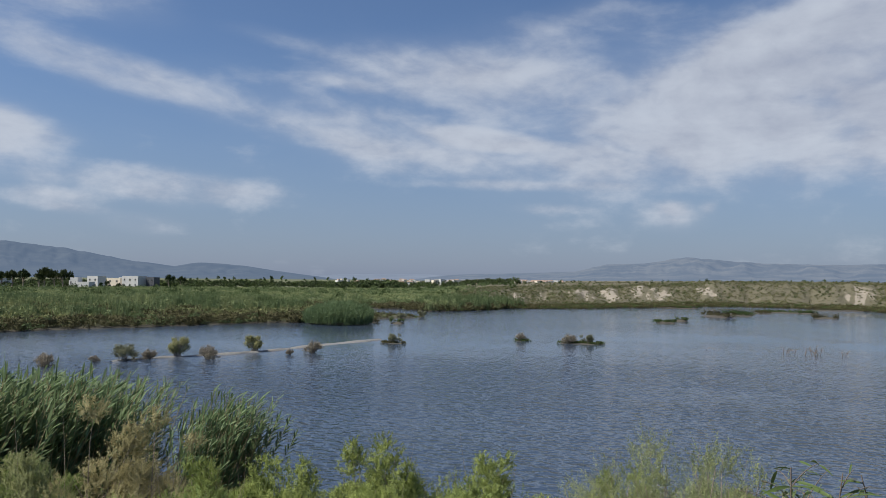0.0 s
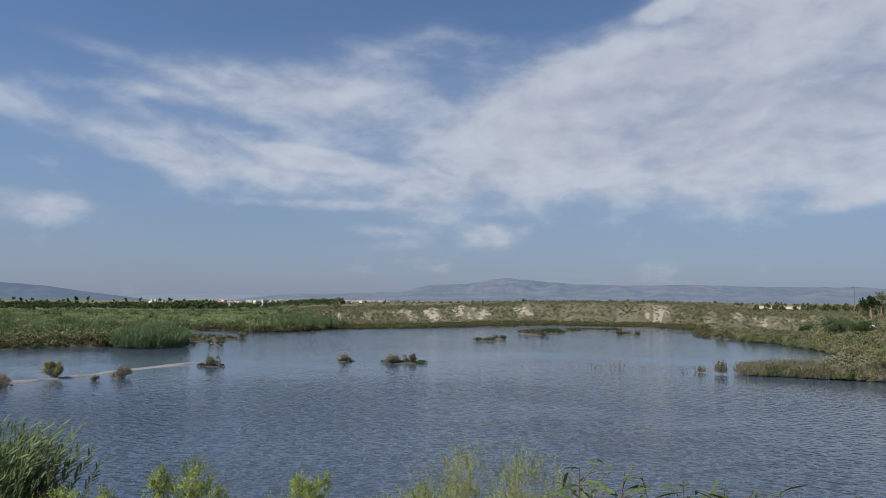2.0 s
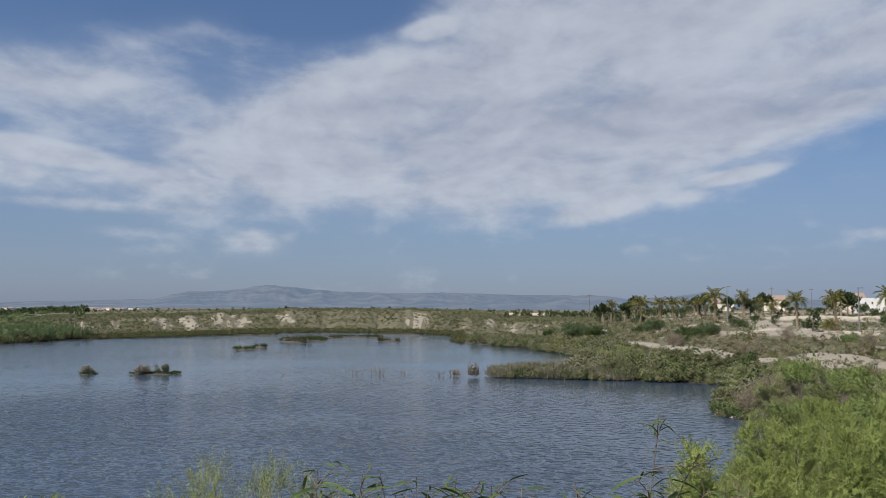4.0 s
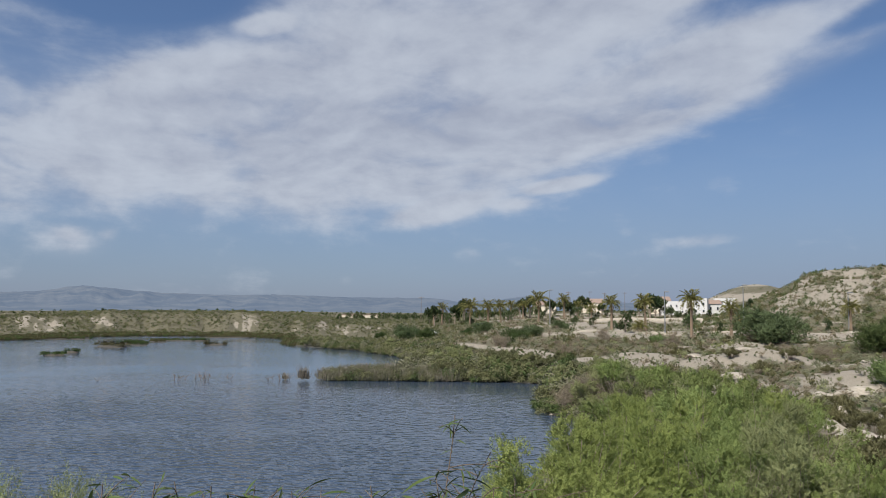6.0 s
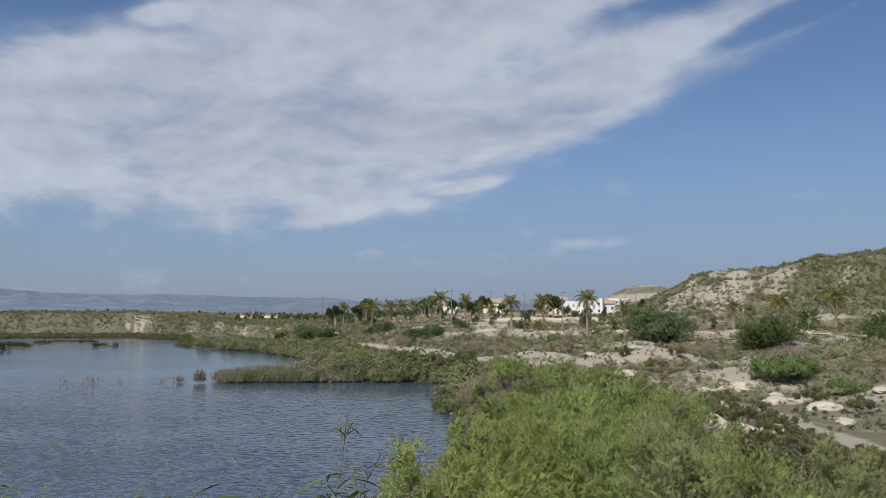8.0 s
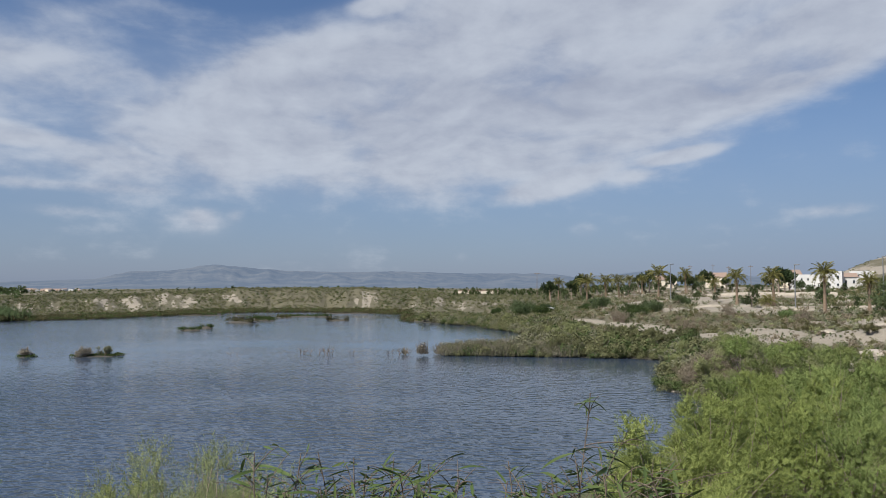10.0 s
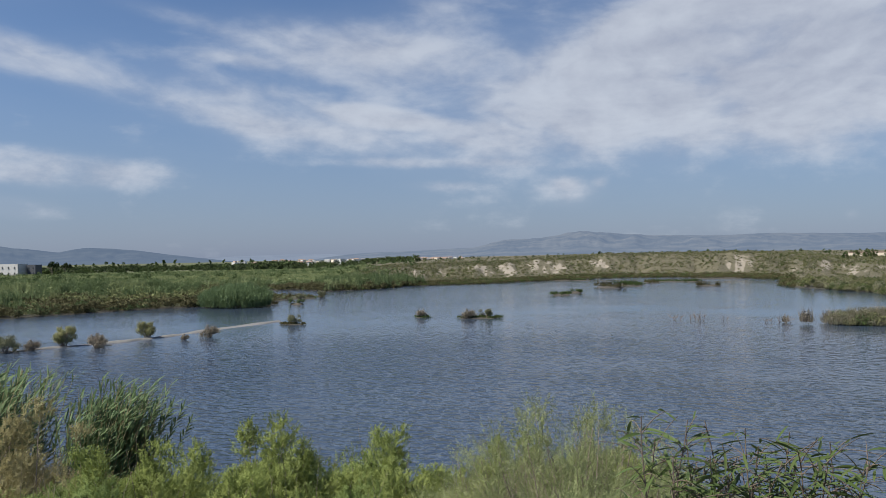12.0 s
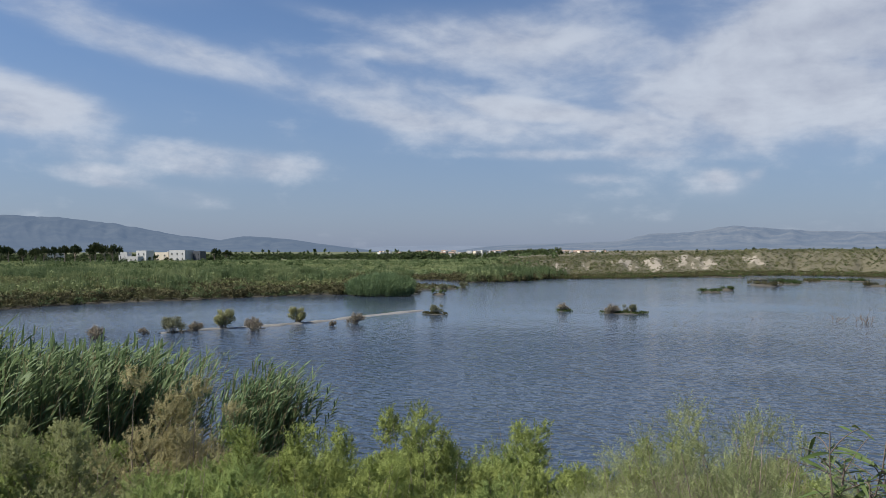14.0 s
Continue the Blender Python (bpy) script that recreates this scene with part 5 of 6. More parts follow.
for k, (az, r, size) in enumerate(((9.5, 178, 0.75), (10.8, 176, 0.6), (14.8, 168, 0.6), (17.0, 128, 0.55), (18.2, 132, 0.5), (7.6, 190, 0.4), (20.4, 150, 0.4), (13.8, 172, 0.4))):
    put("mastic_bush", GREYTREE if k % 2 else MASTIC_M, az, r, 70 * k, size, "dark rounded bush among sandy scrub", "bush", "bushes on the flats", sink=0.2)
for k in range(44):
    az, r = float(rb.uniform(15, 47)), float(rb.uniform(70, 128))
    x, y = polar(az, r)
    if float(land_side(np.array([x]), np.array([y]))[0]) > 6 and not -10 < r - float(track_r(az)) < 3:
        put("scrub_bush", DARKSALT if k % 3 else DEADTAM, az, r, float(rb.uniform(0, 360)), float(rb.uniform(0.6, 1.15)),
            "dark olive bush on pale sand" if k % 3 else "dry grey-brown bush on pale sand", "bush", "bushes on the flats")


# ---- giant cane ----
def cane_meshes(name, n, spread, tall0, tall1, seed, dry=0.12, lean=(0.16, 0.0)):
    rg = np.random.default_rng(seed)
    base = np.concatenate([rg.normal(0, spread * 0.42, (n, 2)), np.full((n, 1), -0.2)], 1)
    tall = rg.uniform(tall0, tall1, n)
    end = base + np.stack([rg.normal(lean[0], 0.10, n) * tall, rg.normal(lean[1], 0.10, n) * tall, tall], 1)
    mid = base + (end - base) * [0.35, 0.35, 0.55]
    curve = bezier(base, mid, end, 7)
    stems = mesh_of(name + "_stems", *tubes(curve, np.linspace(0.013, 0.005, 7)[None] * np.ones((n, 1)), 4), [REED_DRY])
    per = 26
    s = rg.uniform(0.25, 1.0, (n, per))
    k = np.clip(s * 6, 0, 5.99)
    i = k.astype(int)
    f = (k - i)[..., None]
    at = curve[np.arange(n)[:, None], i] * (1 - f) + curve[np.arange(n)[:, None], i + 1] * f
    a = rg.uniform(0, 2 * np.pi, (n, per))
    out = unit(np.stack([np.cos(a) + 1.0, np.sin(a), np.full_like(a, 1.7)], -1))
    verts, faces = strips(at.reshape(-1, 3), out.reshape(-1, 3), rg.uniform(0.02, 0.4, n * per), rg.uniform(0.3, 0.55, n * per), 0.055, rg, 4)
    which = np.repeat((rg.uniform(0, 1, n * per) < dry * 4 * step01(s.reshape(-1), 0.62, 0.35)).astype(int), 3)
    leaves = mesh_of(name + "_leaves", verts, faces, [REED_LEAF, REED_DRY], which)
    return stems, leaves


CANE_A = cane_meshes("cane_a", 104, 1.5, 3.2, 4.6, 601)
CANE_B = cane_meshes("cane_b", 92, 1.4, 3.0, 4.3, 602, 0.22)
CANE_C = cane_meshes("cane_c", 46, 0.75, 3.0, 4.4, 603, 0.1, (0.2, 0.0))
for k, (az, r, size) in enumerate((
        (-61.5, 19.5, 0.92), (-59.6, 20.2, 0.92), (-57.6, 19.8, 0.92), (-55.8, 20.4, 0.9), (-54.0, 20.0, 0.86), (-63.5, 19.0, 0.95), (-60.5, 17.4, 0.86), (-58.4, 17.2, 0.86),
        (-56.4, 17.4, 0.86), (-62.6, 16.6, 0.88), (-54.6, 18.2, 0.84), (-65.5, 18.0, 1.05), (-68, 18.5, 1.05), (-47.2, 18.2, 0.8), (-46.4, 17.6, 0.78), (-45.4, 18.4, 0.76), (-44.6, 17.8, 0.68), (-46.2, 19.2, 0.78), (-47.6, 16.8, 0.7))):
    x, y = polar(az, r)
    ob = thing("giant_cane", float(x), float(y), height_at(float(x), float(y)) - 0.1, 47 * k % 50 + 20, size,
               label="clump of tall green giant cane with dry lower stalks" if k % 2 else "clump of tall dark green giant cane", category="cane", group="cane clumps")
    meshes = CANE_C if az > -50 else CANE_B if k % 2 else CANE_A
    tagged(part("cane_growth", meshes[0], ob), kind="stuff")
    part("foliage", meshes[1], ob)


# ---- leafy shoots close to the look-out ----
def lance_mesh(name, length, width, bend):
    t = np.linspace(0, 1, 7)
    w = width / 2 * np.sin(np.pi * np.clip(t * 0.97 + 0.03, 0, 1)) ** 0.8
    z = -bend * length * t**2
    v = np.concatenate([np.stack([t * length, -w, z + 0.25 * w], 1), np.stack([t * length, 0 * t, z], 1), np.stack([t * length, w, z + 0.25 * w], 1)])
    f = []
    for k in range(6):
        f += [(k, k + 7, k + 8, k + 1), (k + 7, k + 14, k + 15, k + 8)]
    return mesh_of(name, v, np.array(f), [LANCE], smooth=True)


LEAVES = [lance_mesh("lance_leaf", 0.14, 0.016, 0.15), lance_mesh("lance_leaf", 0.11, 0.014, 0.35), lance_mesh("lance_leaf", 0.06, 0.012, 0.05), lance_mesh("lance_leaf", 0.17, 0.018, 0.45)]


def shoot(az, r, top_el, lean_x, lean_y, leaves, seed, start=0.7, twigs=8, scale=(0.45, 0.95), label="slender leafy shoot with narrow dark green leaves"):
    """A shoot whose tip is seen at top_el degrees from the eye."""
    x, y = (float(v) for v in polar(az, r))
    zg = height_at(x, y)
    tall = 7.0 + r * math.tan(radians(top_el)) - zg
    rg = np.random.default_rng(seed)
    ob = thing("leafy_shoot", x - lean_x, y - lean_y, height_at(x - lean_x, y - lean_y) - 0.05, label=label, category="plant", group="leafy shoots")
    a, b = np.zeros((1, 3)), np.array([[lean_x, lean_y, tall]])
    curve = bezier(a, np.array([[lean_x * 0.2 + rg.normal(0, 0.05), lean_y * 0.2, tall * 0.6]]), b, 12)
    curve[0] += np.cumsum(rg.normal(0, 0.006, (12, 3)), 0) * [1, 1, 0.2]
    def on(c, u):
        k = min(10, int(u * 11))
        return c[0, k] + (c[0, k + 1] - c[0, k]) * (u * 11 - k)

    curves = [curve]
    for k in range(twigs):
        s = on(curve, float(rg.uniform(start, 0.97)))[None]
        e = s + np.array([[rg.normal(0, 0.12), rg.normal(0, 0.10), rg.uniform(-0.02, 0.13)]])
        curves.append(bezier(s, (s + e) / 2 + [[0, 0, 0.03]], e, 12))
    rad = [np.linspace(0.0055, 0.0022, 12)[None]] + [np.linspace(0.0026, 0.0012, 12)[None]] * twigs
    part("stem", mesh_of("shoot_stem", *gather([tubes(c, w, 5) for c, w in zip(curves, rad)]), [TWIG]), ob)
    for k in range(leaves):
        c = curves[int(rg.integers(1, len(curves)))] if k % 3 else curve
        p = on(c, float(rg.uniform(start + 0.03, 1.0) if c is curve else rg.uniform(0.15, 1.0)))
        q = Euler((rg.normal(0, 0.5), -rg.uniform(-0.45, 0.7), rg.uniform(0, 2 * math.pi))).to_matrix().to_4x4()
        part("leaf", LEAVES[int(rg.integers(0, 4))], ob, m=Matrix.Translation(p) @ q @ Matrix.Scale(float(rg.uniform(*scale)), 4))


shoot(13.9, 3.3, -6.5, 0.12, 0.02, 22, 701, 0.72, 5, (0.3, 0.6))
shoot(16.3, 3.2, -8.6, 0.30, -0.05, 30, 702, 0.72, 6, (0.4, 0.8))
for k in range(18):  # the mass of shoots east of the open tamarisk
    shoot(8.2 + 0.62 * k, 3.0 + 0.3 * math.sin(k * 2.3), -11.6 - 1.5 * abs(math.sin(k * 1.37)) + (0.6 if k > 12 else 0), 0.12 * math.sin(k * 1.9), 0.06 * math.cos(k), 34, 703 + k)
for k in range(26):  # and west of it
    el = (-11.1, -11.9, -12.7, -13.4)[k % 4] - (0.8 if 2.0 < -8.8 + 0.54 * k else 0)
    shoot(-8.8 + 0.54 * k, 3.25 + 0.16 * (k % 3), el, 0.12 * math.sin(k * 2.1), 0.1 * math.cos(k * 1.7), 36, 740 + k)

# ---- palms and trees ----
def frond_mesh(name, length, droop, mat, seed):
    rg = np.random.default_rng(seed)
    t = np.linspace(0, 1, 9)
    spine = np.stack([length * (t - 0.12 * t**2), 0 * t, length * (0.42 * t - droop * t**2)], 1)
    rib = tubes(spine[None], np.linspace(0.04, 0.01, 9)[None], 3)
    n = 60
    s = rg.uniform(0.12, 1.0, n)
    base = np.stack([np.interp(s, t, spine[:, 0]), 0 * s, np.interp(s, t, spine[:, 2])], 1)
    sign = np.where(np.arange(n) % 2, 1.0, -1.0)
    way = unit(np.stack([0.75 + 0 * s, sign * 0.8, 0.12 + rg.normal(0, 0.15, n)], 1))
    leaf = slivers(base, way, length * 0.2 * np.sin(np.pi * np.clip(0.2 + 0.75 * s, 0, 1)) + 0.12, 0.085, rg)
    return mesh_of(name, *gather([rib, leaf]), [mat])


FRONDS = [frond_mesh("frond_up", 2.6, 0.35, PALM_LEAF, 1), frond_mesh("frond_out", 2.7, 0.75, PALM_LEAF, 2), frond_mesh("frond_down", 2.4, 1.15, PALM_LEAF, 3)]
DEAD_FROND = frond_mesh("dead_frond", 1.9, 1.5, PALM_DRY, 4)


def palm(az, r, trunk, spread, seed, label, fronds=34, skirt=8):
    x, y = (float(v) for v in polar(az, r))
    rg = np.random.default_rng(seed)
    ob = thing("palm_tree", x, y, height_at(x, y) - 0.1, float(rg.uniform(0, 360)), label=label, category="palm tree", group="palms along the road")
    k = 16
    z = np.linspace(0, trunk, k)
    bend = rg.normal(0, 0.12, 2)
    line = np.stack([bend[0] * (z / trunk) ** 2, bend[1] * (z / trunk) ** 2, z], 1)
    rad = (0.26 - 0.10 * z / trunk) * (1 + 0.10 * (np.arange(k) % 2)) * (1 + 0.35 * np.exp(-z / 0.4))
    part("trunk", mesh_of("palm_trunk", *tubes(line[None], rad[None], 9), [PALM_BARK]), ob)
    top = line[-1]
    for i in range(fronds):
        a, level = i * 2.39996, i / fronds
        tilt = -1.0 + 1.15 * level + rg.normal(0, 0.08)
        m = Matrix.Translation(top) @ Euler((0, tilt + 0.15, a)).to_matrix().to_4x4() @ Matrix.Scale(spread * float(rg.uniform(0.85, 1.1)), 4)
        part("frond", FRONDS[0 if level < 0.3 else 1 if level < 0.72 else 2], ob, m=m)
    for i in range(skirt):
        m = Matrix.Translation(top - [0, 0, 0.25]) @ Euler((0, 0.75, i * 2.1)).to_matrix().to_4x4() @ Matrix.Scale(spread * 0.8, 4)
        part("dead_frond", DEAD_FROND, ob, m=m)


TALL = "tall date palm with yellow-green crown by the road"
BUSHY = "short bushy palm with a broad yellow-green crown"
for k, (az, r, trunk, spread, label) in enumerate((
        (23.9, 152, 5.0, 0.85, TALL), (26.2, 150, 5.4, 0.9, TALL), (29.25, 131, 6.4, 0.9, TALL), (31.8, 131, 4.8, 0.75, TALL),
        (39.0, 150, 4.4, 0.8, TALL), (41.9, 146, 4.6, 0.95, TALL), (45.2, 150, 5.6, 1.05, TALL), (49.5, 148, 5.6, 1.0, TALL), (53.5, 150, 6.0, 1.0, TALL),
        (13.9, 215, 5.4, 1.4, BUSHY), (18.8, 205, 5.6, 1.35, BUSHY), (11.9, 240, 5.2, 1.05, BUSHY), (15.2, 225, 4.6, 1.15, BUSHY), (16.1, 220, 4.4, 1.15, BUSHY),
        (16.8, 230, 4.6, 0.85, BUSHY), (20.6, 215, 5.4, 0.9, BUSHY), (11.3, 245, 4.6, 0.7, BUSHY), (21.6, 225, 3.6, 0.9, BUSHY), (22.5, 230, 3.2, 0.9, BUSHY), (17.7, 235, 4.0, 0.8, BUSHY),
        (25.8, 148, 1.0, 0.7, BUSHY), (32.4, 150, 1.0, 0.6, BUSHY))):
    palm(az, r, trunk, spread, 800 + k, label, 34 if r < 200 else 26, 8 if r < 200 else 4)


def tree_meshes(name, tall, wide, mat, seed, leafsize=0.5, n=420, low=0.25):
    rg = np.random.default_rng(seed)
    trunk = np.array([[[0, 0, -0.2], [0.03 * tall, 0, tall * 0.3], [0, 0.02 * tall, tall * 0.62]]])
    pieces = [tubes(trunk, np.array([[0.035, 0.026, 0.014]]) * tall, 6)]
    e = dome(10, wide, tall * (1 - low), rg, 7) + [0, 0, tall * low]
    s = np.tile(trunk[0, 1], (10, 1)) * rg.uniform(0.7, 1.6, (10, 1))
    pieces.append(tubes(bezier(s, (s + e) / 2, e, 3), np.tile([0.012 * tall, 0.007 * tall, 0.003 * tall], (10, 1)), 4))
    at = dome(n, wide, tall * (1 - low), rg, 7) + [0, 0, tall * low]
    way = unit(unit(at - [0, 0, tall * 0.4]) + rg.normal(0, 0.6, at.shape) + [0, 0, 0.3])
    return mesh_of(name + "_wood", *gather(pieces), [BARK]), mesh_of(name + "_crown", *slivers(at, way, leafsize * rg.uniform(0.6, 1.4, n), leafsize * 0.5, rg), [mat])


def tree(meshes, az, r, size, turn, label, group, name="tree"):
    x, y = (float(v) for v in polar(az, r))
    ob = thing(name, x, y, height_at(x, y) - 0.1, turn, size, label=label, category="tree", group=group)
    part("trunk", meshes[0], ob)
    part("crown", meshes[1], ob)


CYPRESS = tree_meshes("round_tree", 4.0, 2.6, PINE, 901, 0.4, 420, 0.15)
SMALL_TREE = tree_meshes("orchard_tree", 3.0, 2.4, DARK_LEAF, 902, 0.45, 220, 0.15)
PINE_TREE = tree_meshes("pine", 8.0, 8.0, PINE, 903, 0.9, 620, 0.3)
GARDEN_TREE = tree_meshes("garden_tree", 5.0, 4.5, MASTIC, 904, 0.55, 500, 0.2)
tree(CYPRESS, 24.8, 140, 0.95, 0, "rounded dark green tree beside the road", "roadside trees")
for k, (az, r, s) in enumerate(((29.0, 150, 0.75), (31.0, 150, 0.6), (24.0, 158, 0.5), (19.9, 152, 0.55), (43.6, 150, 0.85), (22.6, 160, 0.6), (21.3, 165, 0.5), (37.6, 150, 0.7), (33.0, 160, 0.6))):
    tree(CYPRESS if k % 2 else GARDEN_TREE, az, r, s, 60 * k, "small dark roadside tree", "roadside trees")
rt = np.random.default_rng(63)
for row, r in enumerate((300, 335, 375, 420, 470)):  # planted rows on the terraces
    for az in np.arange(4.4 + 0.2 * row, 19, 0.62 - 0.05 * row):
        if rt.uniform() < 0.82:
            tree(SMALL_TREE, float(az + rt.normal(0, 0.08)), float(r + rt.normal(0, 4)), float(rt.uniform(0.7, 1.15)), float(rt.uniform(0, 360)), "small dark tree planted in a row", "orchard rows", "orchard_tree")
for az in np.arange(11, 30, 0.36):  # gardens round the villas
    if rt.uniform() < 0.85:
        r = float(rt.uniform(215, 270))
        tree((GARDEN_TREE, PINE_TREE, CYPRESS)[int(rt.integers(0, 3))], float(az), r, float(rt.uniform(0.55, 0.95)), float(rt.uniform(0, 360)), "dark leafy garden tree between the villas", "garden trees")
for az in np.arange(26.4, 33.5, 1.3):  # trees before the villas
    tree((GARDEN_TREE, CYPRESS)[int(rt.integers(0, 2))], float(az), float(rt.uniform(225, 262)), float(rt.uniform(0.6, 0.95)), 20.0, "dark leafy garden tree between the villas", "garden trees")
for az, r, s in ((-52.6, 452, 0.32), (-52.2, 455, 0.4), (-51.5, 460, 0.3), (-54.7, 450, 0.3), (-56.0, 428, 1.1), (-57.8, 432, 0.95), (-59.0, 430, 0.9), (-61.6, 430, 1.0), (-63, 440, 1.0), (-56.3, 430, 0.85), (-57.2, 440, 1.0), (-55.4, 425, 0.95), (-54.9, 420, 1.0), (-59.5, 440, 0.8), (-61, 450, 0.9), (-60.2, 430, 0.8), (-62, 440, 0.9), (-58.4, 460, 0.9), (-48.4, 460, 0.8), (-47.6, 470, 0.7)):
    tree(PINE_TREE, az, r, s * 1.2, az * 50 % 360, "broad dark pine at the edge of the marsh", "pines")
for az in np.arange(-9, 4, 1.5):  # sparse trees on the skyline of the ridge
    tree(SMALL_TREE, float(az + rt.normal(0, 0.25)), float(rt.uniform(300, 340)), float(rt.uniform(0.25, 0.5)), 30.0, "small tree on the crest of the ridge", "ridge trees", "ridge_tree")


def far_woods():
    def woods(x, y, az, r, side):
        return np.clip(0.35 + 1.8 * (fbm(az / 2.2, r / 120, 3, 171) - 0.33), 0, 1)
    sp = spots_in(4600, -68, -24, 470, 800, woods, 0.35, 0.8, 71)
    dark = spots_in(230, -35.4, -32.4, 470, 560, lambda x, y, az, r, side: np.ones_like(x), 0.7, 1.05, 72)
    tm = [puff_template(80, 7, 5.2, 1.5, s) for s in (73, 74)]
    scatter("far_woods", "dark belt of trees across the distant plain", "woods", np.concatenate([sp, dark]), tm, [PINE, DARK_LEAF], lambda m, rg: rg.choice(2, len(m)))
    sp = spots_in(220, -26, 10, 420, 1000, woods, 0.2, 0.5, 75)
    scatter("far_trees", "scattered dark trees round the distant town", "woods", sp, tm, [PINE, DARK_LEAF], lambda m, rg: rg.choice(2, len(m)))
    def palms(x, y, az, r, side):
        return np.ones_like(x) * 0.8
    rg = np.random.default_rng(76)
    sp = spots_in(40, -47, -33, 640, 760, palms, 0.6, 0.85, 77)
    crown = puff_template(40, 3.2, 1.6, 1.6, 78)
    stem = tubes(np.array([[[0, 0, 0], [0, 0, 3], [0, 0, 6.5]]]), np.full((1, 3), 0.22), 4)
    scatter("far_palms", "row of distant palms on the plain", "palms", sp, [gather([stem, (crown[0] + [0, 0, 5.6], crown[1])])], [DARK_LEAF], lambda m, rg: np.zeros(len(m), int))


far_woods()


# ---- buildings ----
def house(name, az, r, w, d, h, turn, wallmat, roofmat, label, group, storeys=2, bays=3, pitched=False, z=None, windows=True):
    x, y = (float(v) for v in polar(az, r))
    ob = thing(name, x, y, (height_at(x, y) if z is None else z) - 0.3, -az + turn, label=label, category="house", group=group)
    bm = bmesh.new()
    box(bm, -w / 2, w / 2, -d / 2, d / 2, 0, h + 0.3)
    part("wall", bm_mesh("house_wall", bm, wallmat), ob)
    bm = bmesh.new()
    if pitched:
        v = [bm.verts.new(p) for p in ((-w / 2 - .3, -d / 2 - .3, h + .3), (w / 2 + .3, -d / 2 - .3, h + .3), (w / 2 + .3, d / 2 + .3, h + .3), (-w / 2 - .3, d / 2 + .3, h + .3),
                                       (-w / 2 - .3, 0, h + .3 + d * 0.22), (w / 2 + .3, 0, h + .3 + d * 0.22))]
        for f in ((0, 1, 5, 4), (2, 3, 4, 5), (0, 4, 3), (1, 2, 5), (3, 2, 1, 0)):
            bm.faces.new([v[i] for i in f])
    else:
        for x0, x1, y0, y1 in ((-w / 2, w / 2, -d / 2, -d / 2 + .25), (-w / 2, w / 2, d / 2 - .25, d / 2), (-w / 2, -w / 2 + .25, -d / 2 + .25, d / 2 - .25), (w / 2 - .25, w / 2, -d / 2 + .25, d / 2 - .25)):
            box(bm, x0, x1, y0, y1, h + 0.304, h + 0.9)
    part("roof", bm_mesh("house_roof", bm, roofmat), ob)
    if windows:
        for s in range(storeys):
            for b in range(bays):
                bx, bz = -w / 2 + (b + 0.5) * w / bays, 0.3 + (s + 0.38) * h / storeys
                bw, bh = w / bays * 0.12, h / storeys * 0.15
                bm = bmesh.new()
                box(bm, bx - bw, bx + bw, -d / 2 - 0.03, -d / 2 + 0.05, bz, bz + 2 * bh)
                win = part("window", bm_mesh("window_pane", bm, PANE), ob)
                if name != "town_house":
                    bm = bmesh.new()
                    box(bm, bx - bw - 0.08, bx + bw + 0.08, -d / 2 - 0.16, -d / 2 - 0.034, bz - 0.1, bz - 0.004)
                    part("sill", bm_mesh("window_sill", bm, ROCK), win)
    return ob


WHITE = "white flat-roofed house beyond the marsh"
G_LEFT = "houses beyond the marsh"
house("white_house", -50.55, 470, 10.5, 8, 5.8, -38, PLASTER, PLASTER, "white modern two-storey house with strip windows", G_LEFT, 2, 3)
house("white_house", -49.4, 468, 5.0, 5, 5.2, -38, DARKWALL, DARKWALL, "dark grey block beside a white house", G_LEFT, 2, 2)
house("white_house", -52.9, 470, 7.0, 6, 5.6, -42, PLASTER, PLASTER, WHITE, G_LEFT, 2, 2)
house("white_house", -54.15, 455, 5.0, 4, 5.0, -35, PLASTER, PLASTER, WHITE, G_LEFT, 1, 2)
house("white_house", -53.6, 452, 8, 5, 2.6, -35, PLASTER, PLASTER, WHITE, G_LEFT, 1, 3)
house("white_house", -51.6, 480, 9, 7, 4.6, -40, CREAM, CREAM, "cream house among trees", G_LEFT, 2, 2)
house("white_house", -51.0, 500, 6, 7, 5.0, -40, PLASTER, PLASTER, WHITE, G_LEFT, 1, 2)
house("white_house", -58.3, 520, 9, 7, 4.0, 0, PLASTER, PLASTER, WHITE, G_LEFT, 1, 2)
rh = np.random.default_rng(64)
G_TOWN = "houses of the distant town"
for k in range(170):
    az = float(rh.uniform(-29, -20.8)) if k < 135 else float(rh.uniform(-37, -29))
    wallmat = (PLASTER, CREAM, PINK)[int(rh.choice(3, p=[0.62, 0.23, 0.15]))]
    house("town_house", az, float(rh.uniform(660, 900)), float(rh.uniform(3, 5.5)), 5, float(rh.uniform(2.6, 4.6)), float(rh.uniform(-30, 30)), wallmat, TILES if k % 3 == 1 else wallmat,
          "pale two-storey house with a clay roof" if k % 3 == 1 else "pale flat-roofed two-storey house", G_TOWN, 2, 2, k % 3 == 1, z=1.6)
G_VILLA = "white villas by the hill"
house("villa", 28.0, 285, 7.5, 9, 4.0, 6, PLASTER, PLASTER, "white two-storey villa with a flat roof", G_VILLA, 2, 4)
house("villa", 29.6, 275, 7, 7, 4.8, -4, PLASTER, PLASTER, "white flat-roofed two-storey villa", G_VILLA, 2, 3)
house("villa", 30.6, 283, 4.5, 6, 3.2, 12, PLASTER, TILES, "small white villa with a clay roof", G_VILLA, 1, 2, True)
house("villa", 31.4, 292, 7, 8, 4.2, 0, PLASTER, PLASTER, "long white flat-roofed villa with parapets", G_VILLA, 2, 4)
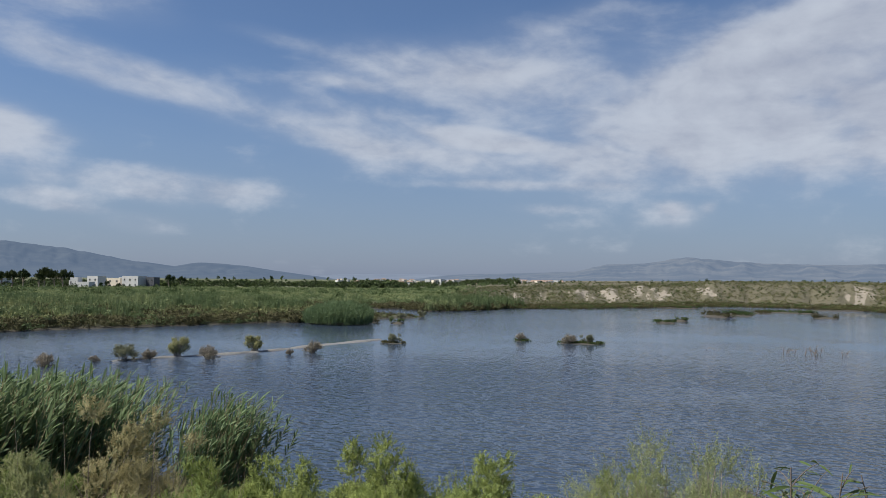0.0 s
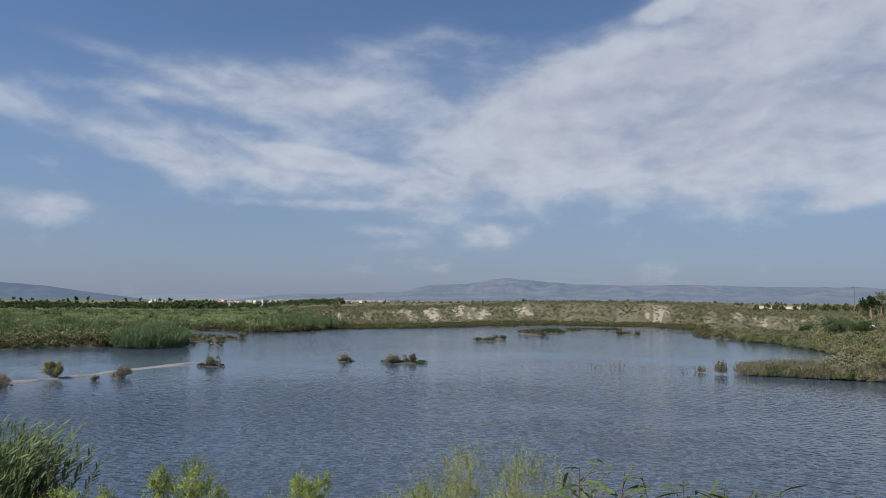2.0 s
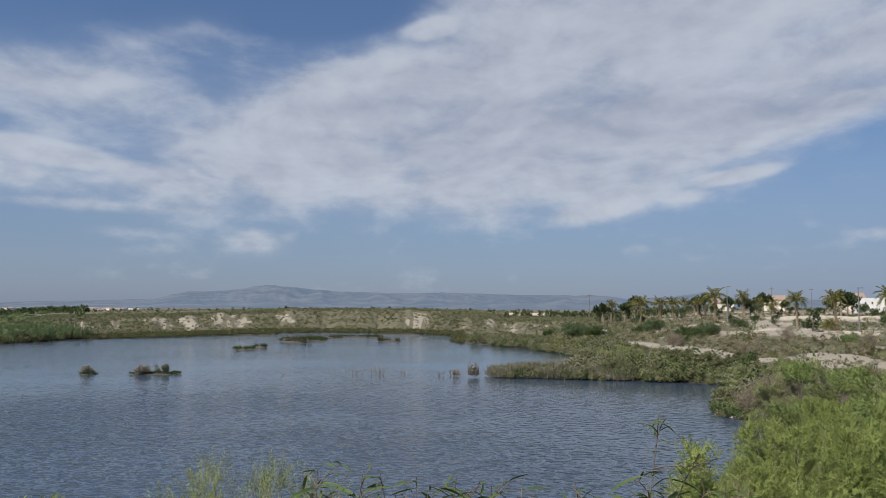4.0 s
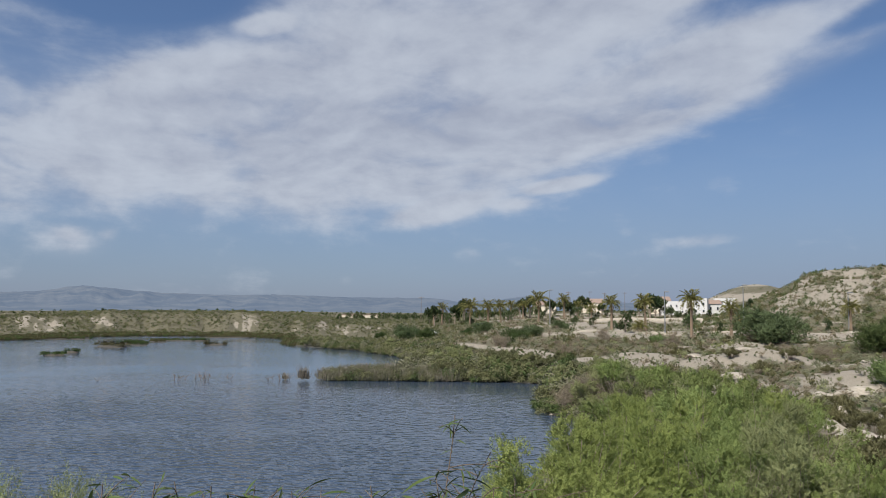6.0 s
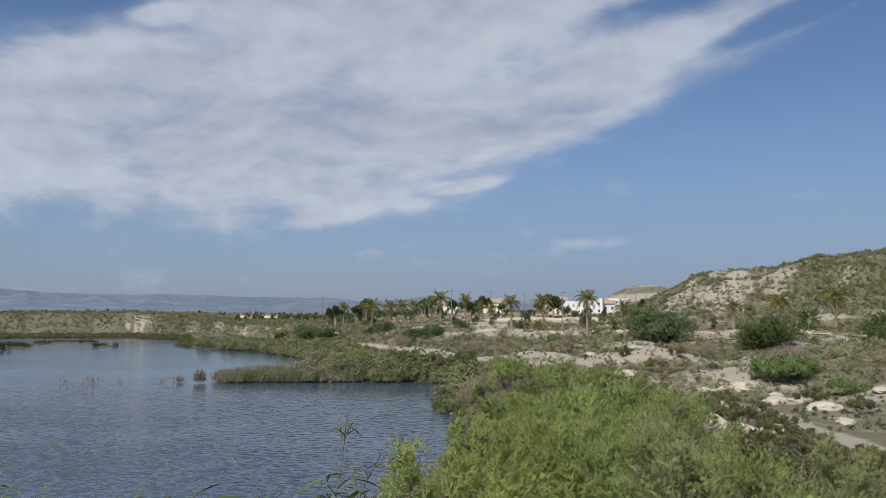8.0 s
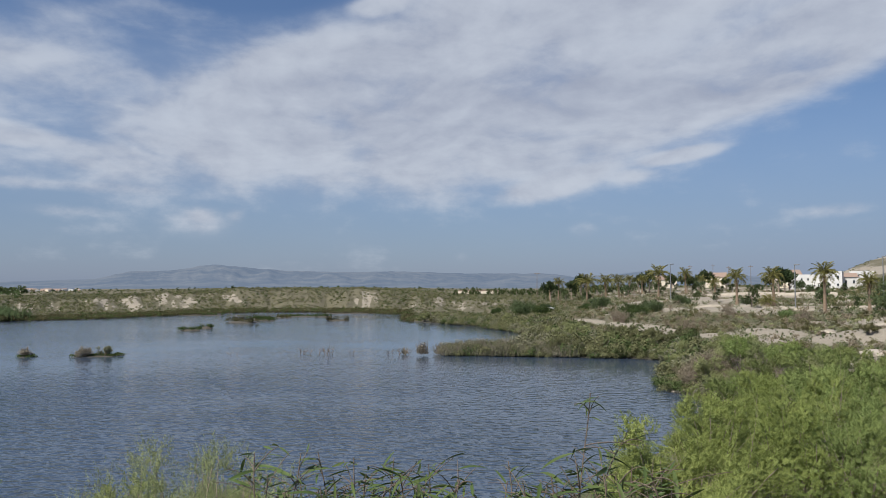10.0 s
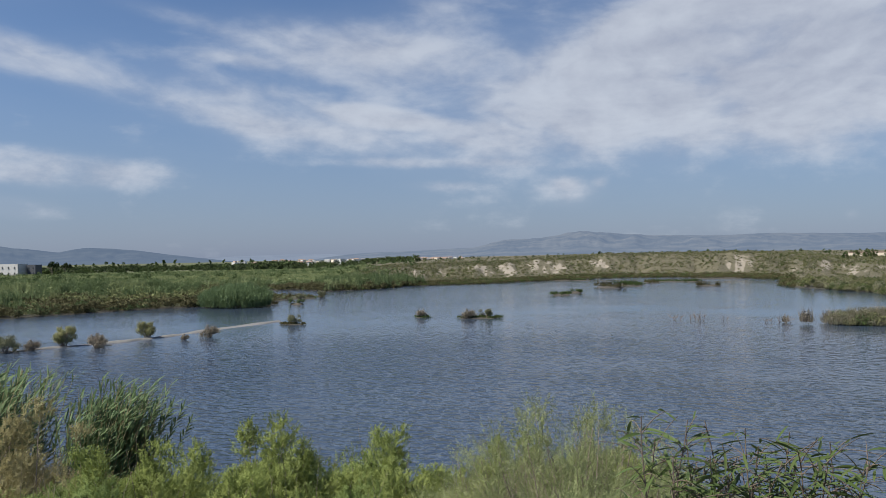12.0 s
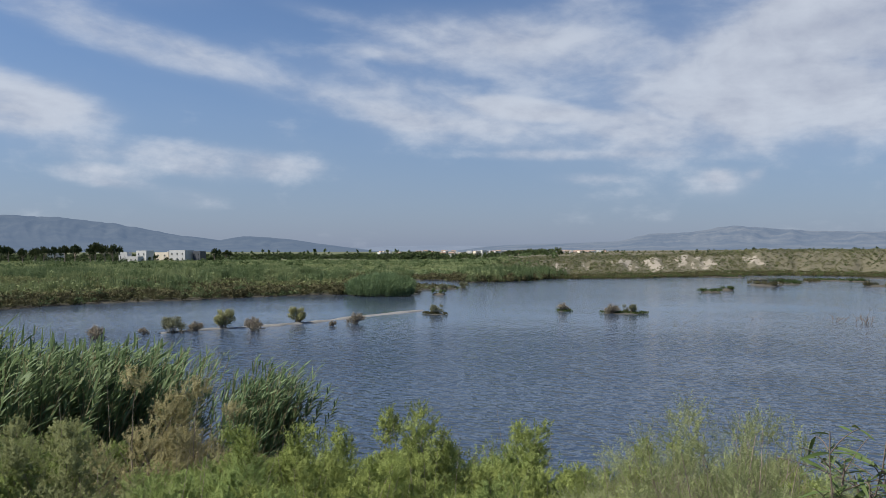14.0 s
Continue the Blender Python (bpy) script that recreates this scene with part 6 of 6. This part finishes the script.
house("villa", 27.0, 300, 8, 8, 4.6, 10, CREAM, TILES, "cream villa with a clay roof", G_VILLA, 2, 3, True)
for k, (az, r, w, h) in enumerate(((22.4, 310, 9, 3.6), (19.2, 330, 8, 3.4))):
    house("bungalow", az, r, w, 8, h, 10 * k, (CREAM, CREAM, PLASTER)[k % 3], TILES, "low villa with a clay roof behind the palms", G_VILLA, 1, 3, True)
house("farm_shed", 6.2, 400, 20, 6, 1.2, 5, CREAM, TILES, "long low pale building on the terraces", "", 1, 5)


def mountain_village():
    rg = np.random.default_rng(85)
    bm = bmesh.new()
    for k in range(46):
        az, el = (rg.normal(-13.9, 0.35), rg.normal(0.78, 0.06)) if k < 26 else (rg.uniform(-17, -8), rg.uniform(0.3, 0.75))
        r = 2600 + 1600 * (0.35 + 0.4 * el)
        x, y = polar(az, r)
        z = 7 + r * math.tan(radians(el))
        s = rg.uniform(5, 11)
        box(bm, x - s, x + s, y - 5, y + 5, z - 9, z + 2)
    tagged(new("mountain_village", bm_mesh("mountain_village", bm, PLASTER)), "tiny white villages on the mountain flank", "village", kind="stuff")


mountain_village()


# ---- poles, walls and cars along the road ----
def pole(az, r, tall, lamp, label):
    x, y = (float(v) for v in polar(az, r))
    ob = thing("lamp_post" if lamp else "utility_pole", x, y, height_at(x, y) - 0.2, -az, label=label, category="pole", group="poles along the road")
    line = np.array([[[0, 0, 0], [0, 0, tall * 0.5], [0, 0, tall]]])
    part("post", mesh_of("post", *tubes(line, np.array([[0.11, 0.09, 0.06]]), 8), [STEEL if lamp else TIMBER]), ob)
    bm = bmesh.new()
    if lamp:
        box(bm, -0.12, 0.75, -0.12, 0.12, tall - 0.08, tall + 0.1, 0.03)
        part("lamp_head", bm_mesh("lamp_head", bm, STEEL), ob)
    else:
        box(bm, -0.9, 0.9, -0.06, 0.06, tall - 0.6, tall - 0.45, 0.02)
        part("crossarm", bm_mesh("crossarm", bm, TIMBER), ob)


for az, r, tall, lamp in ((27.5, 142, 7.6, True), (32.6, 146, 8.4, True), (38.9, 150, 7.0, True), (19.6, 175, 7.8, True), (10.4, 260, 9, False), (20.9, 330, 9, False), (22.4, 340, 9.5, False), (23.4, 345, 9, False), (24.8, 340, 9, False), (49, 165, 9, True)):
    pole(az, r, tall, lamp, "slim grey street lamp by the road" if lamp else "timber pole carrying cables")


def car(az, r, turn, paint, label):
    x, y = (float(v) for v in polar(az, r))
    ob = thing("parked_car", x, y, height_at(x, y), turn, label=label, category="car", group="parked cars")
    bm = bmesh.new()
    box(bm, -2.1, 2.1, -0.85, 0.85, 0.3, 0.85, 0.12)
    part("body", bm_mesh("car_body", bm, paint), ob)
    bm = bmesh.new()
    box(bm, -1.2, 1.0, -0.75, 0.75, 0.855, 1.4, 0.2)
    part("cabin", bm_mesh("car_cabin", bm, PANE), ob)
    for wx in (-1.3, 1.3):
        for wy in (-0.8, 0.8):
            line = np.array([[[wx, wy - 0.1, 0.32], [wx, wy + 0.1, 0.32]]])
            wheel = part("wheel", mesh_of("car_wheel", *tubes(line, np.array([[0.32, 0.32]]), 12), [RUBBER]), ob)
            rim_line = np.array([[[wx, wy - 0.11, 0.32], [wx, wy, 0.32], [wx, wy + 0.11, 0.32]]])
            part("rim", mesh_of("wheel_rim", *tubes(rim_line, np.array([[0.02, 0.2, 0.02]]), 10), [STEEL]), wheel)


car(11.0, 186, 20, WHITE_PAINT, "white car parked among the scrub")
car(14.6, 192, 60, BLUE_PAINT, "blue car parked beside the palms")
car(34.0, 160, 10, WHITE_PAINT, "white car parked beside the road")


def kerb(name, az0, az1, r, tall, width, label):
    az = np.linspace(az0, az1, 60)
    x, y = polar(az, r)
    z = height(x, y)
    ux, uy = polar(az, 1.0)
    cols = [(-width / 2, -0.3), (-width / 2, tall), (width / 2, tall), (width / 2, -0.3)]
    v = np.stack([np.stack([x + ux * o, y + uy * o, z + h], -1) for o, h in cols], 1).reshape(-1, 3)
    idx = np.arange(240).reshape(60, 4)
    f = np.stack([idx[:-1, :-1], idx[1:, :-1], idx[1:, 1:], idx[:-1, 1:]], -1).reshape(-1, 4)
    tagged(new(name, mesh_of(name, v, f, [ROCK])), label, "wall", kind="structure")


kerb("wall_roadside", 21, 47, 141, 0.3, 0.3, "low pale wall along the road")
kerb("wall_garden", 22, 30, 200, 0.9, 0.3, "pale garden wall below the villas")


# ---- stones on the eastern bank ----
def boulder(az, r, size, seed):
    x, y = (float(v) for v in polar(az, r))
    bm = bmesh.new()
    bmesh.ops.create_icosphere(bm, subdivisions=3, radius=1.0)
    for v in bm.verts:
        v.co *= 1 + 0.35 * noise.noise(v.co * 1.3 + Vector((seed, 0, 0))) + 0.1 * noise.noise(v.co * 4 + Vector((0, seed, 0)))
        v.co.z *= 0.5
    ob = new("boulder", bm_mesh("boulder", bm, ROCK))
    ob.matrix_basis = pose(x, y, height_at(x, y) + 0.1 * size, 0, 0, seed * 40) @ Matrix.Diagonal((size * 1.4, size, size, 1))
    tagged(ob, "pale weathered rock half buried in sand", "rock", "rocks on the flats")


for k in range(26):
    az, r = float(rh.uniform(27, 48)), float(rh.uniform(38, 95))
    boulder(az, r, float(rh.uniform(0.3, 0.9)), k)
boulder(39.3, 36.5, 0.9, 41)
boulder(41.6, 37.5, 0.8, 42)
boulder(37.2, 40, 0.9, 43)
boulder(20.2, 56.2, 0.35, 44)
boulder(19.9, 55.7, 0.25, 45)
